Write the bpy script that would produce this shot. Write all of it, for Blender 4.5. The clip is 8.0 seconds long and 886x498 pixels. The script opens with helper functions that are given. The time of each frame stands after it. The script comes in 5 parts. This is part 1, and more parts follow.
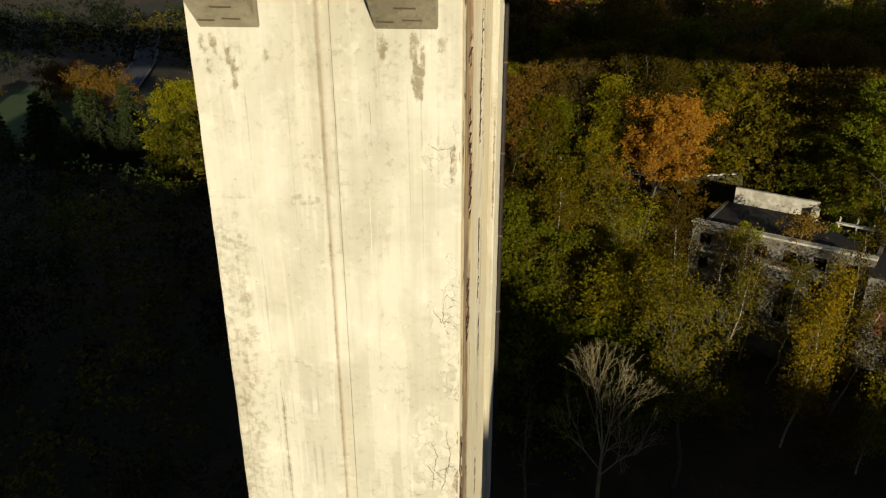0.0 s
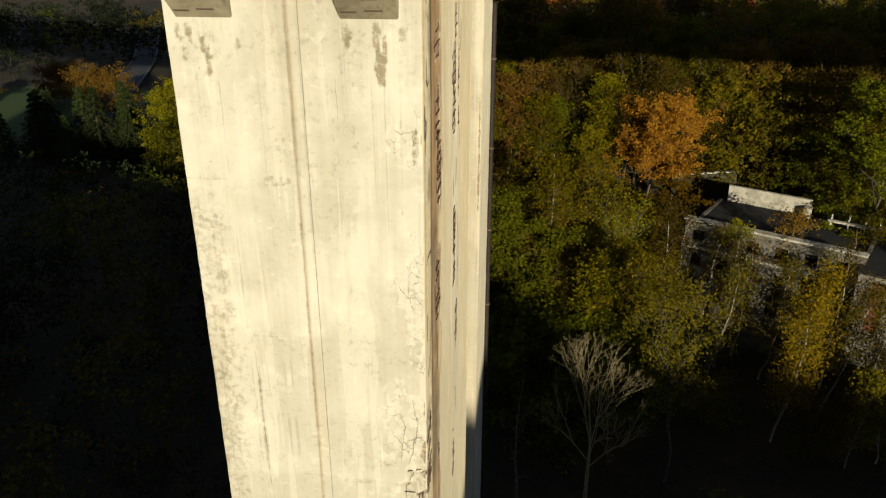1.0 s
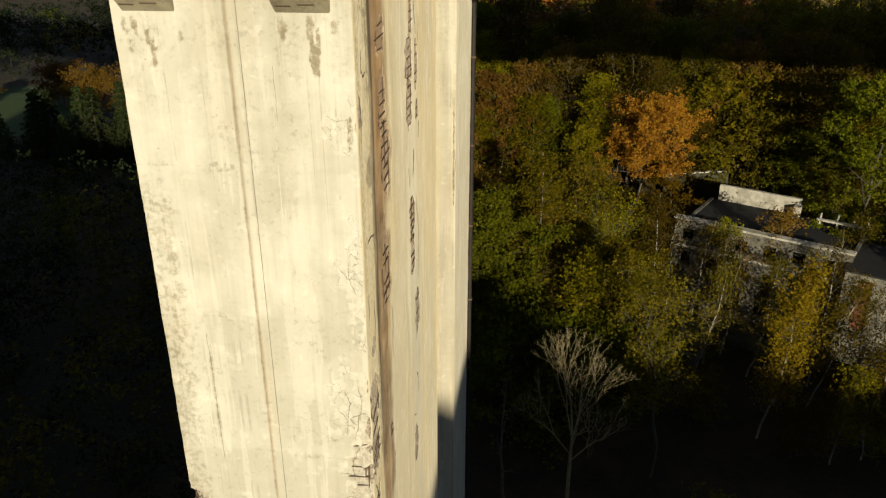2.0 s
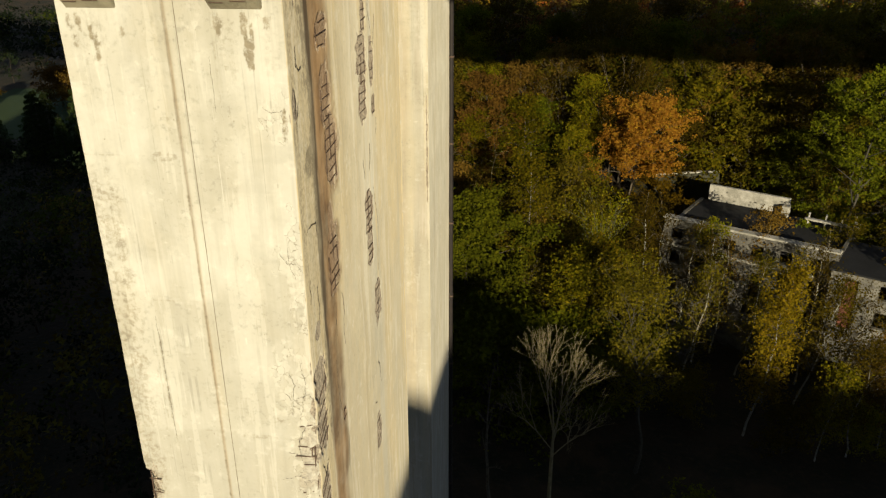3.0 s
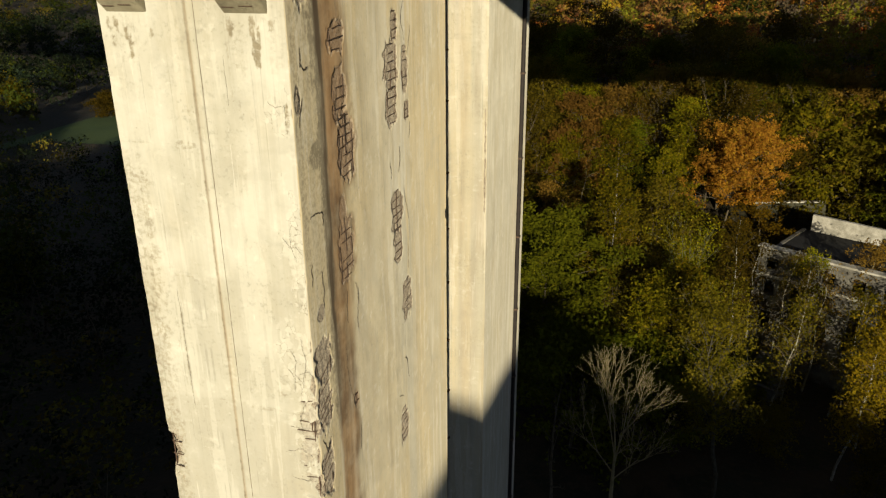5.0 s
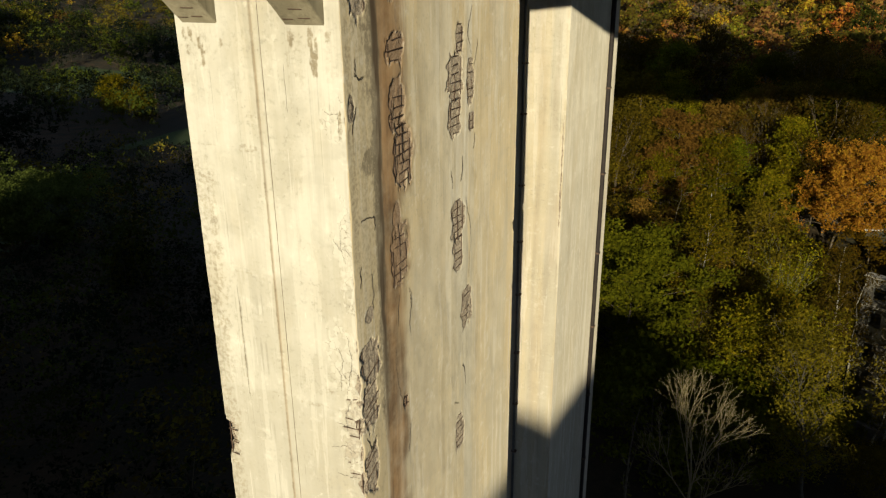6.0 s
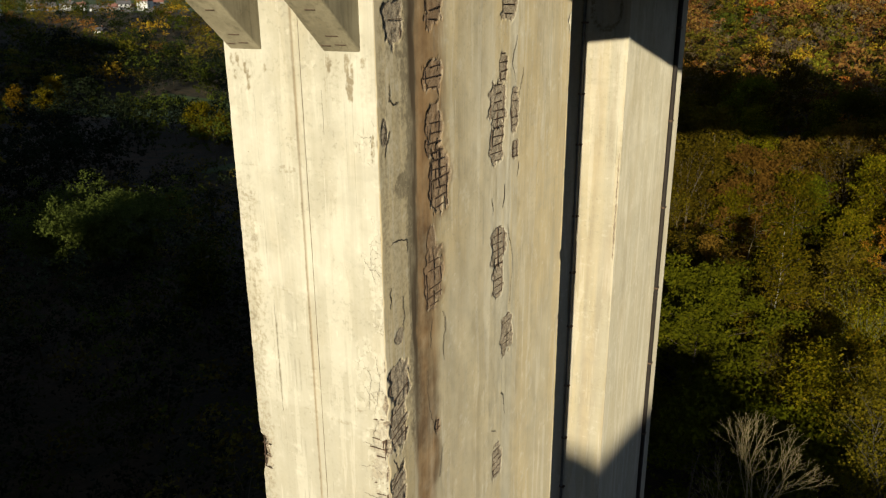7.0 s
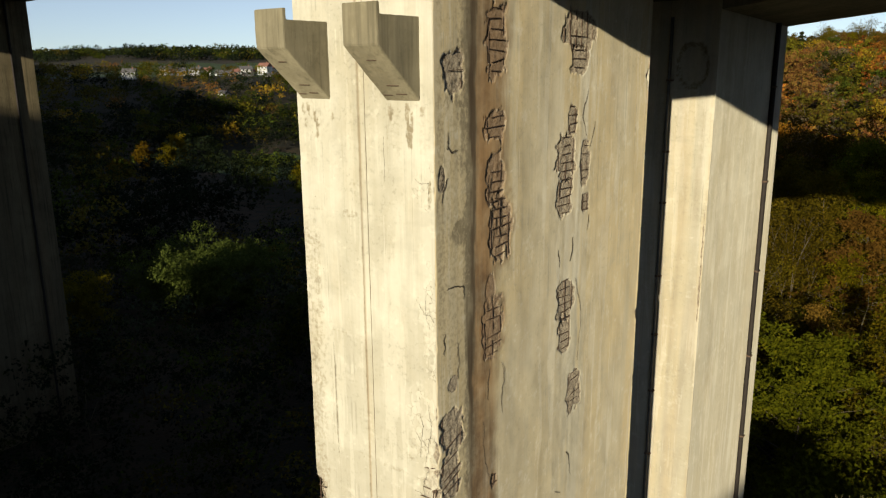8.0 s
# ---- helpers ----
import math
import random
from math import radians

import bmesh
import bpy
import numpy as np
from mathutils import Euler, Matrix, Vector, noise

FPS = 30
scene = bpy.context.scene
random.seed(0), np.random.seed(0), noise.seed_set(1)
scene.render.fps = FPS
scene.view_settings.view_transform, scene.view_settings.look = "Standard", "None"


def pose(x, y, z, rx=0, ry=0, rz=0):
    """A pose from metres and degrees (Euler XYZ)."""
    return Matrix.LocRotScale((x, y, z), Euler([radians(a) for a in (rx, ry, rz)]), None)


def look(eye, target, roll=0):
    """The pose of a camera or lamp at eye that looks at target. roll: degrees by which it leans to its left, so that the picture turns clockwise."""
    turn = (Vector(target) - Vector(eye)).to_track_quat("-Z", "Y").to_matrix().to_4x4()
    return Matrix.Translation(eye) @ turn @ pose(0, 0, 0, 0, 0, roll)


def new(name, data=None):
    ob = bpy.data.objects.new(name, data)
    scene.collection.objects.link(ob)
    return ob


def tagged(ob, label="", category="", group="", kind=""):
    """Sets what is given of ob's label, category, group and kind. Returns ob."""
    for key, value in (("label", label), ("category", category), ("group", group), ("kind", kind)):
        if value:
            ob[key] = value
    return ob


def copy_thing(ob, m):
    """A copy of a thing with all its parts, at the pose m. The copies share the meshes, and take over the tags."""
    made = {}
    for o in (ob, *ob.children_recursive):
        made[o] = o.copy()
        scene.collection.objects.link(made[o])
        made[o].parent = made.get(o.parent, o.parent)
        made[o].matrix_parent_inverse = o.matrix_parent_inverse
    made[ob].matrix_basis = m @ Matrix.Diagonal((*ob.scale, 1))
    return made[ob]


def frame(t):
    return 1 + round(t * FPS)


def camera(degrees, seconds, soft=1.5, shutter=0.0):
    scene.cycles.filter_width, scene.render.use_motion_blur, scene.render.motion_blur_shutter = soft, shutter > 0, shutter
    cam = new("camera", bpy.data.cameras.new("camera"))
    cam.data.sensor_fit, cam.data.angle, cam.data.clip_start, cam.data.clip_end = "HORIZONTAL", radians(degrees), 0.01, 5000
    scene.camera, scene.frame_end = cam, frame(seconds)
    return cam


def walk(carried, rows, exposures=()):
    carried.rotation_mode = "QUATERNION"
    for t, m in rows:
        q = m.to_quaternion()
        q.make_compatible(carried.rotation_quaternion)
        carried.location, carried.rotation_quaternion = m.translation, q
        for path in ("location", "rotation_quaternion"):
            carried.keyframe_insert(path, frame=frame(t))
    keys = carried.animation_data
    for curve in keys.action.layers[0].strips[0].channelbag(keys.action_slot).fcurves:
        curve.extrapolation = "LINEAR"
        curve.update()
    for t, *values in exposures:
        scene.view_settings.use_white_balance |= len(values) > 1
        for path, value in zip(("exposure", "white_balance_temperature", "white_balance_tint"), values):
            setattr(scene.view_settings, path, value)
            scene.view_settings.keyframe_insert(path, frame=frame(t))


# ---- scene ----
cam = camera(61.0, 8.0, soft=1.3)
PATH = [
    (0, (-0.346, 0.358, 39.959), (-0.528, 2.184, 39.164), -0.1),
    (0.5, (-0.087, 0.092, 39.944), (-0.269, 1.917, 39.147), -0.0),
    (1, (0.211, -0.227, 39.926), (0.028, 1.599, 39.13), 0.0),
    (1.5, (0.676, -0.494, 39.91), (0.49, 1.332, 39.116), -0.0),
    (3, (2.302, -1.19, 39.876), (2.109, 0.638, 39.088), -0.1),
    (3.5, (2.815, -1.39, 39.845), (2.618, 0.445, 39.076), -0.2),
    (4, (3.38, -1.549, 39.806), (3.181, 0.286, 39.037), -0.0),
    (4.5, (3.842, -1.613, 39.737), (3.587, 0.218, 38.974), -0.2),
    (5, (4.301, -1.68, 39.697), (3.832, 0.12, 38.962), -0.4),
    (6.5, (5.622, -1.552, 39.7), (4.833, 0.155, 39.021), -0.5),
    (7, (5.965, -1.452, 39.617), (5.069, 0.224, 38.993), -0.4),
    (7.5, (6.29, -1.357, 39.474), (5.265, 0.273, 38.931), -0.5),
    (8, (6.671, -1.13, 39.384), (5.532, 0.446, 38.916), -0.5),
]
walk(cam, [(t, look(eye, target, roll)) for t, eye, target, roll in PATH])

# ---- light ----
SUN_WAY = Vector((-0.226, 0.951, -0.213)).normalized()
world = bpy.data.worlds.new("sky")
scene.world = world
world.use_nodes = True
sky = world.node_tree.nodes.new("ShaderNodeTexSky")
sky.sky_type, sky.sun_disc = "NISHITA", False
sky.sun_elevation, sky.sun_rotation = radians(12.3), radians(166.6)
sky.air_density, sky.dust_density, sky.ozone_density = 0.62, 0.0, 2.5
background = world.node_tree.nodes["Background"]
background.inputs["Strength"].default_value = 0.088
soften = world.node_tree.nodes.new("ShaderNodeHueSaturation")
soften.inputs["Saturation"].default_value = 0.66
world.node_tree.links.new(sky.outputs[0], soften.inputs["Color"])
world.node_tree.links.new(soften.outputs[0], background.inputs["Color"])
sun = new("sun", bpy.data.lights.new("sun", "SUN"))
sun.data.energy, sun.data.angle, sun.data.color = 5.0, radians(0.53), (1.0, 0.915, 0.715)
sun.matrix_world = look((30, -60, 80), Vector((30, -60, 80)) + SUN_WAY)
scene.view_settings.exposure = 0.3

# ---- measures of the place ----
FRONT, RIGHT, LEFT = 9.245, -1.0, -4.29      # faces of the near column
COL_DEEP, COL_WIDE = 9.855, 3.29
BACK_COL = 25.3                              # front of the second column
COL_TOP, SPAN = 41.55, 65.3
GRADE = 0.085                                # the deck climbs towards -x
rng = np.random.default_rng(7)


# ---- small tools ----
def smooth(a, b, v):
    f = np.clip((np.asarray(v, dtype=float) - a) / (b - a), 0, 1)
    return f * f * (3 - 2 * f)


def lattice(u, v, seed=0):
    """Value noise over two coordinates, 0 to 1."""
    u, v = np.asarray(u, dtype=float), np.asarray(v, dtype=float)
    i, j = np.floor(u).astype(np.int64), np.floor(v).astype(np.int64)
    fu, fv = u - i, v - j
    fu, fv = fu * fu * (3 - 2 * fu), fv * fv * (3 - 2 * fv)

    def at(a, b):
        h = (a * 374761393 + b * 668265263 + seed * 1274126177) & 0xFFFFFFFF
        h = ((h ^ (h >> 13)) * 1274126177) & 0xFFFFFFFF
        return ((h ^ (h >> 16)) & 0xFFFF) / 65535.0
    return (at(i, j) * (1 - fu) + at(i + 1, j) * fu) * (1 - fv) + (at(i, j + 1) * (1 - fu) + at(i + 1, j + 1) * fu) * fv


def fractal(u, v, seed=0, octaves=4):
    total, weight, k = 0, 0, 1.0
    for o in range(octaves):
        total, weight = total + k * lattice(u * 2 ** o, v * 2 ** o, seed + o), weight + k
        k *= 0.5
    return total / weight


def mesh_from(name, verts, faces, material=None, tint=None, smoothed=False):
    """A mesh out of numpy arrays: verts (n, 3), faces (m, 3 or 4)."""
    verts, faces = np.asarray(verts, dtype=np.float32), np.asarray(faces, dtype=np.int32)
    me = bpy.data.meshes.new(name)
    k = faces.shape[1]
    me.vertices.add(len(verts)), me.loops.add(faces.size), me.polygons.add(len(faces))
    me.vertices.foreach_set("co", verts.ravel())
    me.loops.foreach_set("vertex_index", faces.ravel())
    me.polygons.foreach_set("loop_start", np.arange(0, faces.size, k, dtype=np.int32))
    me.polygons.foreach_set("use_smooth", np.full(len(faces), smoothed))
    if tint is not None:
        layer = me.color_attributes.new("wear", "FLOAT_COLOR", "POINT")
        layer.data.foreach_set("color", np.asarray(tint, dtype=np.float32).ravel())
    me.update(calc_edges=True)
    me.validate()
    if material:
        me.materials.append(material)
    return me


def under(ob, parent):
    if parent is not None:
        ob.parent = parent
        bpy.context.view_layer.update()
        ob.matrix_parent_inverse = parent.matrix_world.inverted()
    return ob


def part(name, data, material, parent, label=""):
    """Links a bmesh or a mesh as one object under a thing or a part."""
    if isinstance(data, bmesh.types.BMesh):
        me = bpy.data.meshes.new(name)
        data.to_mesh(me)
        data.free()
    else:
        me = data
    if material and not me.materials:
        me.materials.append(material)
    ob = new(name, me)
    if parent is not None:
        ob.parent = parent
        ob.matrix_parent_inverse = parent.matrix_basis.inverted()
    return tagged(ob, label) if label else ob


def box(bm, x0, x1, y0, y1, z0, z1, m=None):
    vs = [bm.verts.new((x, y, z)) for z in (z0, z1) for y in (y0, y1) for x in (x0, x1)]
    for q in ((0, 2, 3, 1), (4, 5, 7, 6), (0, 1, 5, 4), (2, 6, 7, 3), (0, 4, 6, 2), (1, 3, 7, 5)):
        bm.faces.new([vs[i] for i in q])
    if m is not None:
        bmesh.ops.transform(bm, matrix=m, verts=vs)
    return vs


def boxes(*dims, bevel=0.0, m=None):
    bm = bmesh.new()
    for d in dims:
        box(bm, *d, m=m)
    if bevel:
        bmesh.ops.bevel(bm, geom=bm.edges[:], offset=bevel, segments=1, affect="EDGES")
    return bm


def prism(profile, a0, a1, axis="x", bevel=0.0):
    """A profile of (u, z) pairs drawn out along x (u is y) or along y (u is x)."""
    bm = bmesh.new()
    rows = []
    for a in (a0, a1):
        rows.append([bm.verts.new((a, u, z) if axis == "x" else (u, a, z)) for u, z in profile])
    n = len(profile)
    for i in range(n):
        bm.faces.new((rows[0][i], rows[0][(i + 1) % n], rows[1][(i + 1) % n], rows[1][i]))
    bm.faces.new(rows[0][::-1]), bm.faces.new(rows[1])
    bmesh.ops.recalc_face_normals(bm, faces=bm.faces[:])
    if bevel:
        bmesh.ops.bevel(bm, geom=bm.edges[:], offset=bevel, segments=2, affect="EDGES")
    return bm


def tubes(segments, sides=5):
    """Tapered tubes as arrays. segments: rows of x0 y0 z0 x1 y1 z1 r0 r1."""
    s = np.asarray(segments, dtype=float)
    a, b, r0, r1 = s[:, :3], s[:, 3:6], s[:, 6], s[:, 7]
    d = b - a
    d /= np.linalg.norm(d, axis=1, keepdims=True) + 1e-9
    ref = np.where(np.abs(d[:, 2:3]) > 0.9, [[1.0, 0, 0]], [[0, 0, 1.0]])
    e = np.cross(d, ref)
    e /= np.linalg.norm(e, axis=1, keepdims=True)
    f = np.cross(d, e)
    ang = np.arange(sides) * 2 * math.pi / sides
    ring = e[:, None, :] * np.cos(ang)[None, :, None] + f[:, None, :] * np.sin(ang)[None, :, None]
    v = np.concatenate([a[:, None] + ring * r0[:, None, None], b[:, None] + ring * r1[:, None, None]], axis=1)
    k = np.arange(sides)
    q = np.stack([k, (k + 1) % sides, (k + 1) % sides + sides, k + sides], axis=1)
    faces = (q[None] + (np.arange(len(s)) * 2 * sides)[:, None, None]).reshape(-1, 4)
    return v.reshape(-1, 3), faces


# ---- materials ----
class Nodes:
    def __init__(self, name):
        self.mat = bpy.data.materials.new(name)
        self.mat.use_nodes = True
        self.t = self.mat.node_tree
        self.bsdf = self.t.nodes["Principled BSDF"]
        self.coord = None

    def add(self, kind, **sockets):
        n = self.t.nodes.new("ShaderNode" + kind)
        for key, value in sockets.items():
            self.put(n.inputs[key], value)
        return n

    def put(self, socket, value):
        if isinstance(value, bpy.types.NodeSocket):
            self.t.links.new(value, socket)
        else:
            socket.default_value = value

    def where(self, scale=(1, 1, 1)):
        if self.coord is None:
            self.coord = self.add("TexCoord")
        m = self.add("Mapping")
        self.put(m.inputs["Vector"], self.coord.outputs["Object"])
        m.inputs["Scale"].default_value = scale
        return m.outputs[0]

    def noise(self, scale, detail=4.0, rough=0.55, stretch=(1, 1, 1)):
        n = self.add("TexNoise")
        self.put(n.inputs["Vector"], self.where(stretch))
        n.inputs["Scale"].default_value, n.inputs["Detail"].default_value, n.inputs["Roughness"].default_value = scale, detail, rough
        return n.outputs["Fac"]

    def ramp(self, value, a, b, lo=0.0, hi=1.0):
        n = self.add("MapRange")
        n.interpolation_type = "SMOOTHSTEP"
        self.put(n.inputs["Value"], value)
        for key, v in (("From Min", a), ("From Max", b), ("To Min", lo), ("To Max", hi)):
            n.inputs[key].default_value = v
        return n.outputs[0]

    def times(self, a, b, op="MULTIPLY"):
        n = self.add("Math")
        n.operation = op
        self.put(n.inputs[0], a), self.put(n.inputs[1], b)
        return n.outputs[0]

    def mix(self, fac, a, b, how="MIX"):
        n = self.add("Mix")
        n.data_type, n.blend_type = "RGBA", how
        self.put(n.inputs[0], fac)
        for socket, v in ((n.inputs[6], a), (n.inputs[7], b)):
            self.put(socket, v if isinstance(v, bpy.types.NodeSocket) else (*v, 1))
        return n.outputs[2]

    def bump(self, height, strength=0.3, distance=0.02):
        n = self.add("Bump")
        n.inputs["Strength"].default_value, n.inputs["Distance"].default_value = strength, distance
        self.put(n.inputs["Height"], height)
        self.t.links.new(n.outputs[0], self.bsdf.inputs["Normal"])

    def done(self, colour, rough=0.85, metal=0.0, spec=0.3, scatter=0.0):
        if "Diffuse Roughness" in self.bsdf.inputs:
            self.bsdf.inputs["Diffuse Roughness"].default_value = scatter
        self.put(self.bsdf.inputs["Base Color"], colour if isinstance(colour, bpy.types.NodeSocket) else (*colour, 1))
        self.put(self.bsdf.inputs["Roughness"], rough)
        self.bsdf.inputs["Metallic"].default_value = metal
        self.bsdf.inputs["Specular IOR Level"].default_value = spec
        return self.mat


def through_leaf_shader(n, colour, share):
    """Thin leaves let a share of the light through."""
    thin = n.add("BsdfTranslucent", Color=colour)
    both = n.add("MixShader")
    both.inputs[0].default_value = share
    n.t.links.new(n.bsdf.outputs[0], both.inputs[1])
    n.t.links.new(thin.outputs[0], both.inputs[2])
    n.t.links.new(both.outputs[0], n.t.nodes["Material Output"].inputs["Surface"])
    return n.mat


def plain(name, a, b, scale=3.0, rough=0.8, metal=0.0, bump=0.2):
    """Two tones mixed by blotches and by grain."""
    n = Nodes(name)
    big, fine = n.noise(scale), n.noise(scale * 9, 3)
    n.bump(fine, bump, 0.01)
    return n.done(n.mix(n.ramp(n.times(n.times(big, 0.65), n.times(fine, 0.35), "ADD"), 0.35, 0.65), a, b), rough, metal)


def concrete_material(name, light, mid, streak_amount=0.35, boards=0.3):
    n = Nodes(name)
    wear = n.add("VertexColor")
    wear.layer_name = "wear"
    parts = n.add("SeparateColor")
    n.put(parts.inputs[0], wear.outputs[0])
    dark = [v * 0.66 for v in mid]
    blotch = n.noise(0.55, 8, 0.62)
    cloud = n.noise(2.4, 7, 0.68)
    fine = n.noise(11, 6, 0.7)
    grain = n.noise(60, 3)
    streak = n.noise(1.0, 6, 0.62, (4, 4, 0.22))
    board = n.noise(1.0, 3, 0.55, (9, 9, 0.09))
    drip = n.noise(1.0, 5, 0.6, (2.6, 2.6, 0.16))
    lift = n.noise(1.0, 5, 0.6, (0.5, 0.5, 1.6))
    tan = n.noise(0.8, 6, 0.6, (1, 1, 0.4))
    c = n.mix(n.ramp(blotch, 0.34, 0.66), light, mid)
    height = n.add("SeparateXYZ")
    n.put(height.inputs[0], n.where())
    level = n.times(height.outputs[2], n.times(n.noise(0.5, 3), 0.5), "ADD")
    for seam, share in ((36.95, 0.14), (34.5, 0.26), (31.95, 0.34), (29.4, 0.25)):      # darker in steps below each of these heights
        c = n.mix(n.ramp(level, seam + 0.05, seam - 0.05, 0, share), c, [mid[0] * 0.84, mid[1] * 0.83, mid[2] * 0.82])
    ochre = n.times(n.times(n.times(1.0, wear.outputs["Alpha"]), n.ramp(fine, 0.25, 0.75, 0.8, 1.15)), n.ramp(streak, 0.3, 0.7, 0.88, 1.1))
    c = n.mix(ochre, c, (0.54, 0.432, 0.245))
    c = n.mix(n.times(n.ramp(tan, 0.45, 0.7), 0.28), c, (mid[0] * 0.94, mid[1] * 0.83, mid[2] * 0.62))
    c = n.mix(n.times(n.ramp(cloud, 0.5, 0.7), 0.26), c, [v * 0.8 for v in mid])
    c = n.mix(n.times(n.ramp(cloud, 0.46, 0.3), 0.4), c, [min(0.75, v * 1.18) for v in light])
    c = n.mix(n.times(n.ramp(streak, 0.5, 0.7), streak_amount), c, [v * 0.7 for v in mid])
    c = n.mix(n.times(n.times(n.ramp(board, 0.5, 0.66), n.ramp(tan, 0.35, 0.6)), boards), c, [v * 0.74 for v in mid])
    c = n.mix(n.times(n.ramp(drip, 0.53, 0.555), 0.15), c, [mid[0] * 0.86, mid[1] * 0.85, mid[2] * 0.8])
    c = n.mix(n.times(n.ramp(drip, 0.455, 0.43), 0.28), c, [min(0.75, v * 1.12) for v in light])
    scratch = n.noise(1.0, 2, 0.5, (17, 17, 0.11))
    c = n.mix(n.times(n.times(n.ramp(scratch, 0.62, 0.68), n.ramp(lift, 0.42, 0.58)), 0.5), c, [v * 0.62 for v in mid])
    c = n.mix(n.times(n.times(n.ramp(scratch, 0.36, 0.3), n.ramp(lift, 0.5, 0.62)), 0.45), c, [min(0.75, v * 1.25) for v in light])
    c = n.mix(n.times(n.ramp(lift, 0.56, 0.68), 0.22), c, [v * 0.78 for v in mid])
    c = n.mix(n.times(n.times(n.ramp(fine, 0.52, 0.68), n.ramp(blotch, 0.4, 0.6)), 0.55), c, dark)
    pits = n.add("TexVoronoi")
    n.put(pits.inputs["Vector"], n.where())
    pits.inputs["Scale"].default_value = 4.0
    pit = n.times(n.ramp(pits.outputs["Distance"], 0.06, 0.03), n.ramp(n.noise(1.7, 2), 0.5, 0.6))
    dots = n.add("TexVoronoi")
    n.put(dots.inputs["Vector"], n.where())
    dots.inputs["Scale"].default_value = 10.0
    c = n.mix(n.times(n.times(n.ramp(dots.outputs["Distance"], 0.11, 0.05), n.ramp(n.noise(1.1, 4), 0.52, 0.62)), 0.6), c, (0.24, 0.205, 0.14))
    c = n.mix(n.times(n.ramp(n.noise(3.0, 6, 0.7, (1, 1, 1.6)), 0.62, 0.74), 0.4), c, [min(0.78, v * 1.3) for v in light])
    c = n.mix(n.times(pit, 0.6), c, (0.2, 0.165, 0.11))
    rough_tone = n.mix(n.ramp(n.noise(20, 5, 0.75), 0.42, 0.6), (0.40, 0.335, 0.24), (0.17, 0.135, 0.095))
    c = n.mix(n.times(parts.outputs[1], n.ramp(cloud, 0.25, 0.7, 0.75, 1.0)), c, n.mix(n.ramp(n.times(n.times(streak, 0.45), n.times(blotch, 0.55), "ADD"), 0.40, 0.60), (0.28, 0.172, 0.082), (0.11, 0.068, 0.037)))
    c = n.mix(n.ramp(n.times(parts.outputs[2], n.ramp(fine, 0.38, 0.62, 0.55, 1.45)), 0.15, 0.8), c, n.mix(n.ramp(cloud, 0.35, 0.65), (0.335, 0.283, 0.185), (0.215, 0.178, 0.112)))
    cells = n.add("TexVoronoi")
    cells.feature = "DISTANCE_TO_EDGE"
    warp = n.add("VectorMath")
    warp.operation = "ADD"
    bent = n.add("TexNoise")
    n.put(bent.inputs["Vector"], n.where())
    bent.inputs["Scale"].default_value = 6.0
    n.put(warp.inputs[0], n.where((1, 1, 0.8)))
    shrink = n.add("VectorMath")
    shrink.operation = "SCALE"
    n.put(shrink.inputs[0], bent.outputs["Color"])
    shrink.inputs["Scale"].default_value = 0.16
    n.put(warp.inputs[1], shrink.outputs[0])
    n.put(cells.inputs["Vector"], warp.outputs[0])
    cells.inputs["Scale"].default_value = 9.0
    flake = n.add("TexVoronoi")
    n.put(flake.inputs["Vector"], warp.outputs[0])
    flake.inputs["Scale"].default_value = 9.0
    tone = n.add("SeparateColor")
    n.put(tone.inputs[0], flake.outputs["Color"])
    c = n.mix(n.times(n.times(n.ramp(parts.outputs[0], 0.05, 0.15), n.ramp(tone.outputs[0], 0.55, 0.6)), 0.3), c, [min(0.78, v * 1.15) for v in light])
    craze = n.times(n.times(n.ramp(cells.outputs["Distance"], 0.035, 0.008), n.ramp(parts.outputs[0], 0.06, 0.16)), n.ramp(n.noise(5.0, 4), 0.45, 0.62, 0.0, 0.7))
    c = n.mix(craze, c, (0.17, 0.14, 0.09))
    c = n.mix(n.ramp(parts.outputs[0], 0.25, 0.6), c, rough_tone)
    c = n.mix(n.times(n.times(parts.outputs[1], parts.outputs[0]), 0.75), c, (0.20, 0.115, 0.055))
    # darkest where the second and third channels overlap
    c = n.mix(n.times(n.times(parts.outputs[1], parts.outputs[2]), 1.1), c, (0.075, 0.052, 0.032))
    n.bump(n.times(n.times(fine, 0.6), n.times(grain, 0.4), "ADD"), 0.35, 0.012)
    return n.done(c, 0.9, 0, 0.2, 0.6)


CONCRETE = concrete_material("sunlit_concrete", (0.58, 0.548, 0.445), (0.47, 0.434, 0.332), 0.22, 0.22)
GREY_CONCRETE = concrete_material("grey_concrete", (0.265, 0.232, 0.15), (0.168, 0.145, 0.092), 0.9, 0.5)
# darker copy for the next piers, with their shade put into the colour
SHADED_CONCRETE = concrete_material("shaded_concrete", (0.17, 0.138, 0.083), (0.09, 0.075, 0.044), 0.7, 0.5)
RUST_STEEL = plain("rusted_steel", (0.15, 0.095, 0.06), (0.06, 0.04, 0.028), 8, 0.85, 0.1)
CRACK_DARK = plain("crack_dark", (0.045, 0.036, 0.026), (0.10, 0.08, 0.055), 12, 1.0)
JOINT_BROWN = plain("joint_filler", (0.30, 0.25, 0.17), (0.15, 0.12, 0.08), 1.2, 0.95)
GALVANISED = plain("weathered_zinc", (0.17, 0.165, 0.15), (0.10, 0.095, 0.085), 5, 0.6, 0.5)
DARK_PIPE = plain("dark_pipe", (0.03, 0.022, 0.016), (0.018, 0.014, 0.011), 4, 0.7)
BARK = plain("bark", (0.14, 0.11, 0.07), (0.07, 0.055, 0.035), 5, 0.95)
